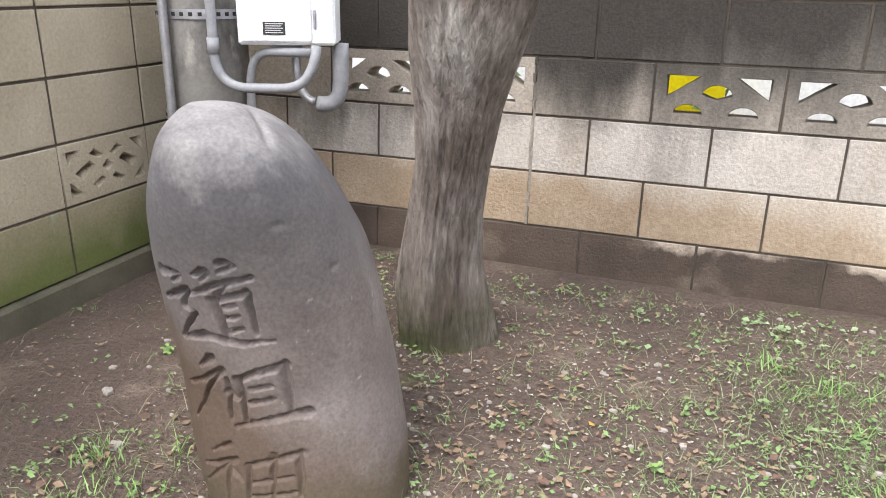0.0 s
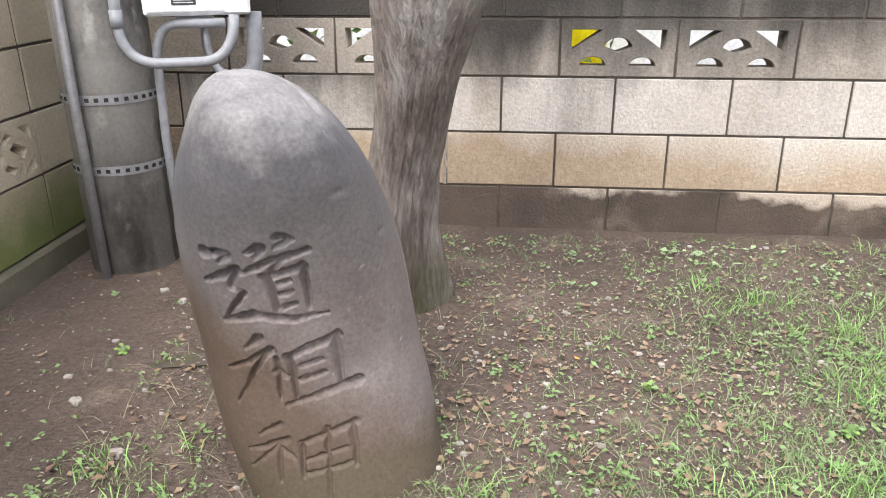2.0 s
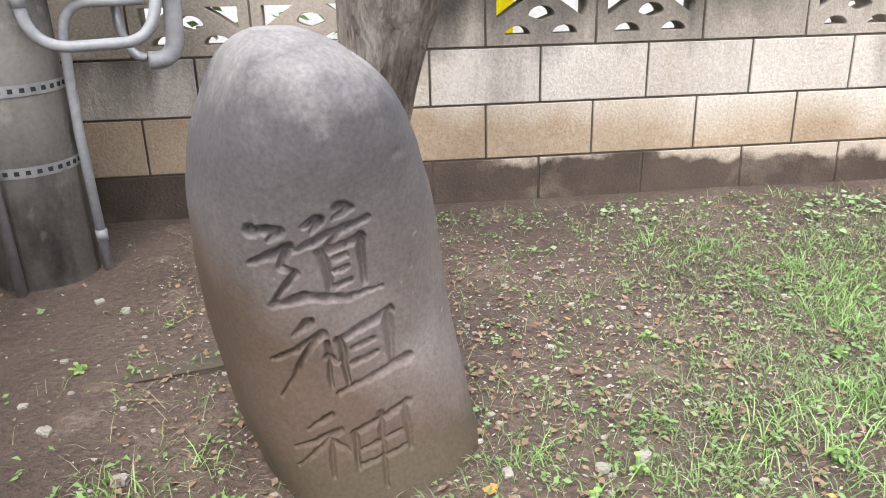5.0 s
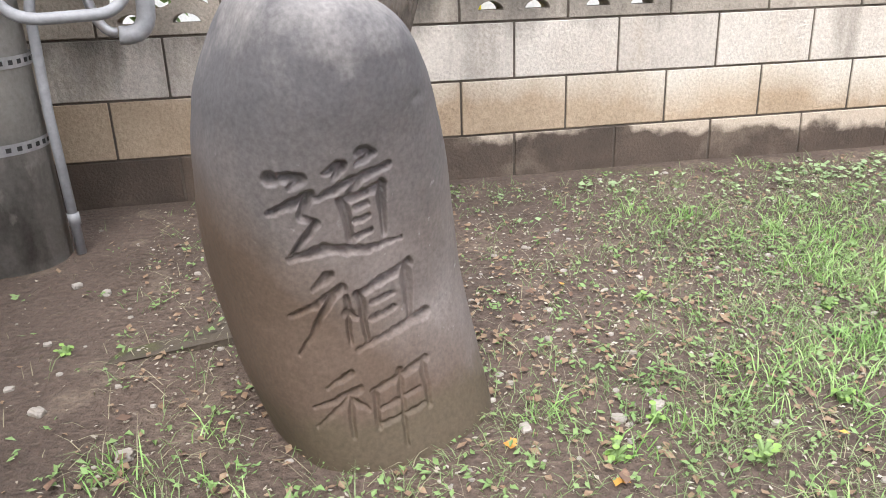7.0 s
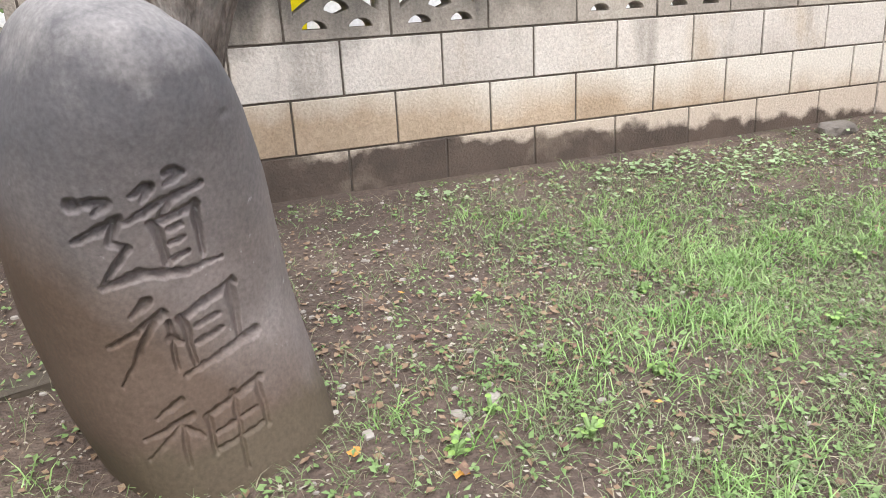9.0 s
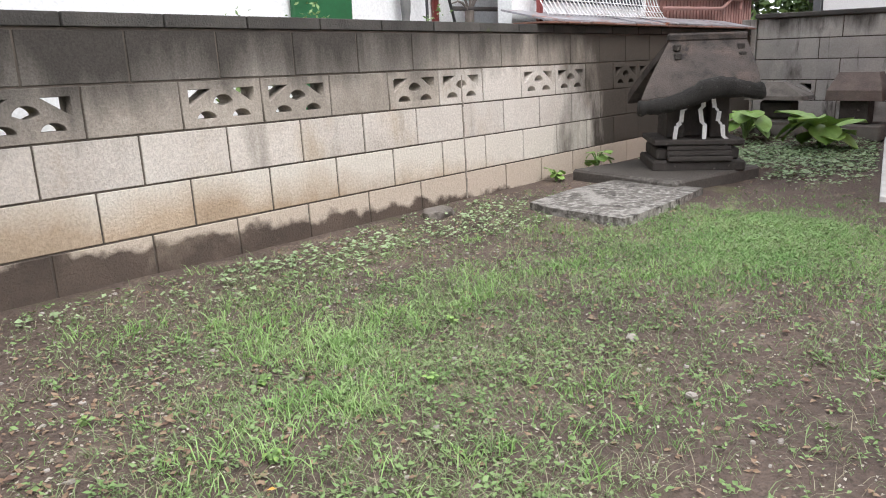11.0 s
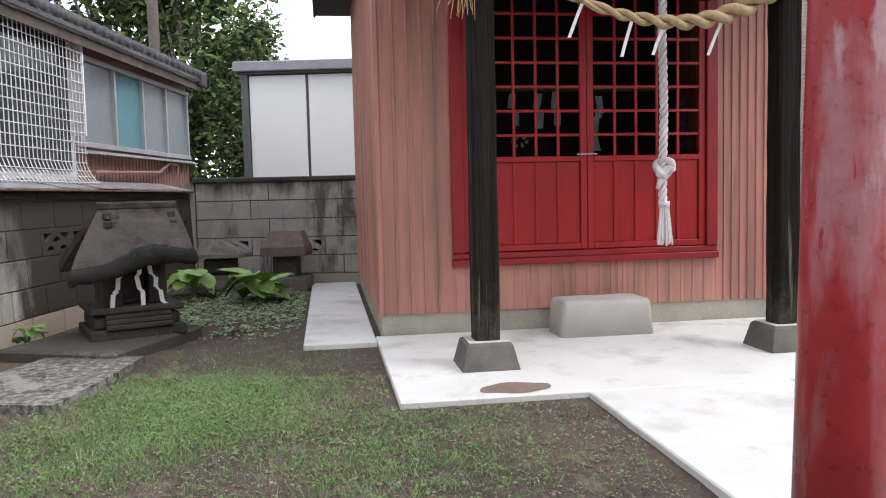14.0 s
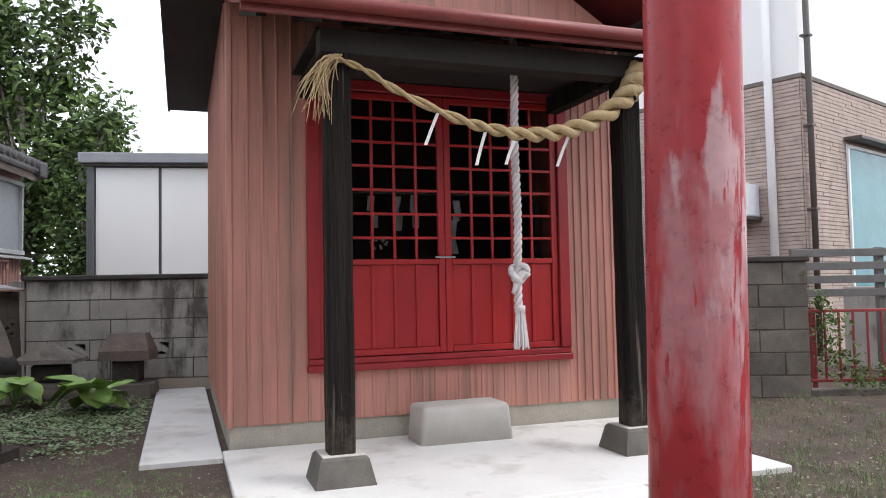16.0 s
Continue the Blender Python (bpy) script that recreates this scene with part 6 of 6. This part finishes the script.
stuff("grass", blades(clumped(scatter(9500, lambda x, y: cover(x, y), 1), 7, 0.014, 2), 0.01, 0.04, 0.0011, 3, 1.5), m_grass, "thin patchy green grass on the soil", "grass")
stuff("lush_grass", blades(clumped(scatter(4200, lambda x, y: lush(x, y) + 0.4 * max(0, noise.noise((x * 3, y * 3, 8)) + 0.2) * bell(x, y, 0.65, 1.1, 0.6, 0.6) + 0.2 * bell(x, y, -1.1, 0.5, 0.25, 0.25), 4), 10, 0.018, 5), 0.008, 0.034, 0.0014, 6, 1.3), m_lushgrass, "short bright green grass carpet", "grass")
stuff("grass_tufts", blades(clumped(scatter(420, lambda x, y: max(0, noise.noise((x * 2.4, y * 2.4, 15)) + 0.1) * (1.6 * bell(x, y, 0.6, 1.35, 0.55, 0.5) + 0.8 * bell(x, y, 0.1, 0.75, 0.4, 0.3) + 0.6 * bell(x, y, -1.15, 0.75, 0.3, 0.3) + 0.5 * bell(x, y, 1.9, 1.2, 0.6, 0.5)), 30), 26, 0.024, 31), 0.02, 0.058, 0.0016, 32, 1.1), m_tuftgrass, "longer bright green grass tufts", "grass")
stuff("sparse_grass", blades(clumped([(x, y) for x, y in scatter(1500, lambda x, y: 1.0 if y < -2.2 else 0.0, 33, (2.4, 6.8, -4.4, -2.2))], 9, 0.03, 34), 0.03, 0.08, 0.002, 35, 0.9), m_grass, "sparse grass by the far fence", "grass")
# pale scraps added here to lift the brightness of the far soil
stuff("far_litter", flat_leaves(scatter(2600, lambda x, y: 1.0 if y < -2.0 else 0.0, 39, (2.4, 6.8, -4.4, -2.0)), 0.01, 0.03, 40, 0.006, 0.5, 0.5), m_litterpale, "pale dry scraps added to brighten the soil by the far fence", "leaf litter")
stuff("fallen_leaves", flat_leaves(scatter(200, lambda x, y: 0.12 + 0.8 * bell(x, y, -0.2, 1.45, 0.6, 0.5) + 0.5 * bell(x, y, -1.1, 0.9, 0.25, 0.3), 36, (-1.8, 3.0, 0.3, 2.4)), 0.014, 0.032, 37, 0.01, 0.5, 0.75), m_rustleaf, "curled rust-brown fallen leaves", "leaf litter")
stuff("yellow_leaves", flat_leaves([(-0.525, 1.01), (-0.51, 1.022), (-0.515, 1.0), (-0.39, 0.87), (-0.384, 0.878), (0.038, 0.904), (-0.2, 1.62)], 0.018, 0.026, 38, 0.012, 0.6, 0.8), m_yellowleaf, "yellow-orange fallen leaves", "leaf litter")
stuff("dry_grass", blades(scatter(15000, lambda x, y: 0.2 + 0.7 * cover(x, y), 7), 0.008, 0.04, 0.0009, 8, 2.6), m_drygrass, "straw-coloured dry grass blades", "grass")
stuff("weed_leaves", flat_leaves(clumped(scatter(4200, lambda x, y: 0.05 + 0.6 * cover(x, y), 9), 7, 0.013, 10), 0.006, 0.021, 11, 0.012, 0.7), m_weed, "small green weed leaves", "weed")
stuff("wall_foot_leaves", flat_leaves(clumped(scatter(170, lambda x, y: bell(x, y, 1.5, 2.2, 0.7, 0.17) + 0.22 * bell(x, y, 0.5, 2.3, 0.4, 0.12) + 0.4 * bell(x, y, 2.4, 2.1, 0.4, 0.2), 12), 9, 0.035, 13), 0.014, 0.03, 14, 0.018, 0.6, 0.75), m_ivy, "pale green creeping leaves at the foot of the wall", "creeper")
stuff("far_ground_leaves", flat_leaves([p for p in clumped([(x, y) for x, y in scatter(1700, lambda x, y: bell(x, y, 5.6, 1.5, 1.1, 0.8), 15, (4.3, 7.3, 0.6, 2.5)) if x > 4.2], 5, 0.04, 16)], 0.015, 0.042, 17, 0.016, 0.5, 0.6), m_ivy, "low clover-like leaves beside the hokora", "creeper")
stuff("leaf_litter", flat_leaves(scatter(5200, lambda x, y: 0.2 + 0.5 * bell(x, y, -0.3, 1.4, 0.7, 0.5), 18), 0.006, 0.026, 19, 0.006, 0.5, 0.6), m_litter, "brown fallen leaf scraps", "leaf litter")
stuff("pale_litter", flat_leaves(scatter(9500, lambda x, y: 0.25 + 0.5 * bell(x, y, 0.0, 1.5, 1.0, 0.7), 20), 0.004, 0.014, 21, 0.006, 0.5, 0.5), m_litterpale, "pale dry scraps on the soil", "leaf litter")
peb = Geo()
rnd = random.Random(22)
for x, y in scatter(1500, lambda x, y: 0.3 + 0.4 * bell(x, y, -0.6, 1.5, 0.8, 0.6), 23):
    s, a, z = 0.003 + 0.0085 * rnd.random() ** 2.6, rnd.uniform(0, 6.28), ground_z(x, y)
    ring_ = [(x + s * math.cos(a + k * 1.047) * rnd.uniform(0.75, 1.25), y + s * 0.75 * math.sin(a + k * 1.047) * rnd.uniform(0.75, 1.25)) for k in range(6)]
    peb.add([(p, q, z - 0.002) for p, q in ring_] + [(x + (p - x) * 0.8, y + (q - y) * 0.8, z + s * 0.5) for p, q in ring_] + [(x, y, z + s * 0.75)],
            [(k, (k + 1) % 6, 6 + (k + 1) % 6, 6 + k) for k in range(6)] + [(6 + k, 6 + (k + 1) % 6, 12) for k in range(6)])
stuff("pebbles", peb, m_pebble, "scattered pale pebbles", "pebble")
for k, (x, y, s) in enumerate(((-1.187, 1.139, 0.02), (-1.444, 1.931, 0.016), (-1.356, 1.862, 0.017), (-1.376, 1.317, 0.02), (-1.435, 1.61, 0.011), (-0.224, 1.063, 0.021), (-0.483, 1.057, 0.016), (-0.309, 1.042, 0.018), (-1.459, 1.424, 0.013), (-0.092, 1.997, 0.013), (0.001, 1.618, 0.012), (-0.29, 1.496, 0.013), (1.212, 0.745, 0.024), (0.95, 0.45, 0.018))):
    rock("loose_stone", (x, y, s * 0.28), (s * 0.8, s * 0.58, s * 0.45), 60 + k, m_pebble, "pale loose stone on the soil", rz=k * 47, jag=0.4)

# ---- blocks of the walls ----
CRACKS = {1: (BLOCK_X0 + 3.0,), 2: (BLOCK_X0 - 0.4,), 0: ()}
mortar = Geo()
rnd = random.Random(91)
X_END = 7.45
for row, (z0, z1) in enumerate(((-0.042, 0.158), (0.158, 0.358), (0.358, 0.558), (0.558, 0.758), (0.758, 0.958))):
    off = 0.2 if row in (0, 2, 4) else 0.0
    edges = [BLOCK_X0 + off + 0.4 * k for k in range(-6, 22)]
    edges = [-1.9] + [e for e in edges if -1.86 < e < X_END - 0.04] + [X_END]
    edges = sorted(edges + list(CRACKS.get(row, ())))
    for a, b in zip(edges, edges[1:]):
        w, cx = b - a, (a + b) / 2
        k = round((a - BLOCK_X0) / 0.4)
        if row == 3 and k % 3 != 2 and abs(w - 0.4) < 0.02:
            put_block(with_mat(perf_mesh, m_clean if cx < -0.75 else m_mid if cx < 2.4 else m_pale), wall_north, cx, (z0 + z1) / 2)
        else:
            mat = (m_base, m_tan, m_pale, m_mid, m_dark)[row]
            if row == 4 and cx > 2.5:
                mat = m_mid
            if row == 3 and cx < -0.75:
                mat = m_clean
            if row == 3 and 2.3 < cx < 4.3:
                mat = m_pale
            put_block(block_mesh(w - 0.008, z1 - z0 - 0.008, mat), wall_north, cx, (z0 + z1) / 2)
        mortar.box((b - 0.006, 0.006, z0), (b + 0.006, 0.094, z1))
    mortar.box((-1.9, 0.0055, z1 - 0.006), (X_END, 0.0945, z1 + 0.006))
part("mortar", mortar, m_mortar, wall_north, "dark recessed mortar joints")
crack = Geo()
for x0, za, zb in ((BLOCK_X0 - 0.4, 0.16, 0.76), (BLOCK_X0 + 3.0, 0.0, 0.72)):
    zz = za
    while zz < zb:
        x1 = x0 + rnd.uniform(-0.004, 0.004)
        crack.box((x1 - 0.005, -0.002, zz), (x1 + 0.005, 0.02, zz + 0.031))
        zz += 0.03
part("patched_crack", crack, m_mid, wall_north, "mortar smeared in a crack")
x = -1.9
while x < X_END - 0.05:
    w = min(rnd.choice((0.39, 0.40, 0.41)), X_END - x)
    put_block(block_mesh(w - 0.008, 0.052, m_coping, 0.118), wall_north, x + w / 2, 0.992, 0.004)
    x += w
for ob in [o for o in wall_north.children if o.data.name.startswith("block") and abs(o.location.z - 0.992) < 0.001]:
    ob.name = "coping_block"
    ob.location.y -= 0.009

# west wall: stacked blocks, algae below, one diamond-vented block
mortar = Geo()
ys = [2.62, 2.515, 2.135, 1.755, 1.375, 0.995, 0.615, 0.235, -0.145, -0.525, -0.905, -1.285, -1.665, -2.0]
for row, z0 in enumerate((0.082, 0.307, 0.507, 0.707, 0.907, 1.107)):
    z1 = (0.307, 0.507, 0.707, 0.907, 1.107, 1.307)[row]
    for a, b in zip(ys, ys[1:]):
        cx = (a + b) / 2 - 2.62
        if row == 1 and abs(a - 2.135) < 0.01 or row == 1 and abs(a - 0.995) < 0.01:
            put_block(with_mat(diamond_mesh, m_leftblock), wall_west, cx, (z0 + z1) / 2)
        else:
            put_block(block_mesh(a - b - 0.009, z1 - z0 - 0.009, m_algae if row == 0 else m_leftblock), wall_west, cx, (z0 + z1) / 2)
        mortar.box((b - 2.62 - 0.005, 0.005, z0), (b - 2.62 + 0.005, 0.095, z1))
    mortar.box((-4.62, 0.0055, z1 - 0.005), (0, 0.0945, z1 + 0.005))
part("mortar", mortar, m_mortar, wall_west)
part("curb", Geo().box((-4.62, -0.025, -0.1), (0, 0.12, 0.08), 0.008), m_curb, wall_west, "dark mossy concrete curb")
# near-black sheet; shade behind the vented blocks is put into its colour
part("backing", Geo().box((-4.62, 0.102, -0.1), (0, 0.12, 1.307)), m_gapshade, wall_west)

# back wall behind the shrine
mortar = Geo()
for row in range(5):
    z0, z1 = 0.12 + 0.2 * row, 0.32 + 0.2 * row
    edges = [0.0] + [0.2 * (row % 2) + 0.4 * k for k in range(0 if row % 2 else 1, 16)] + [6.2]
    if row != 1:
        edges = edges[::2] + [6.2] * (len(edges) % 2 == 0)
    for a, b in zip(edges, edges[1:]):
        cx = (a + b) / 2
        k = round(a / 0.4)
        if row == 1 and min(abs(a - 0.2), abs(a - 1.0)) < 0.01:
            put_block(with_mat(perf_mesh, m_backwall), wall_east, cx, (z0 + z1) / 2)
        else:
            put_block(block_mesh(b - a - 0.01, 0.19, m_backwall), wall_east, cx, (z0 + z1) / 2)
        mortar.box((b - 0.005, 0.006, z0), (b + 0.005, 0.094, z1))
    mortar.box((0, 0.0055, z1 - 0.005), (6.2, 0.0945, z1 + 0.005))
part("mortar", mortar, m_mortar, wall_east)
# added near-black sheet that keeps light out of the vents
part("backing", Geo().box((-0.14, 0.102, -0.1), (6.2, 0.13, 1.12)), m_gapshade, wall_east)
part("end_pier", Geo().box((-0.16, 0.0, -0.1), (-0.012, 0.1, 1.12), 0.004), m_backwall, wall_east)
part("footing", Geo().box((0, -0.01, -0.1), (6.2, 0.12, 0.115), 0.006), m_base, wall_east)
part("coping", Geo().box((-0.02, -0.03, 1.122), (6.2, 0.13, 1.17), 0.008), m_coping, wall_east, "black weathered coping")

# dark wall by the red fence
for row in range(6):
    z0 = 0.0 + 0.19 * row
    edges = [0.0] + [0.2 * (row % 2) + 0.4 * k for k in range(0 if row % 2 else 1, 3)] + [1.2]
    edges = sorted(set(edges))
    for a, b in zip(edges, edges[1:]):
        put_block(block_mesh(b - a - 0.01, 0.18, m_farwall), wall_south, (a + b) / 2, z0 + 0.095)
part("core", Geo().box((0, 0.006, -0.05), (1.2, 0.094, 1.14)), m_mortar, wall_south)
part("coping", Geo().box((-0.02, -0.02, 1.142), (1.22, 0.12, 1.19), 0.008), m_coping, wall_south)
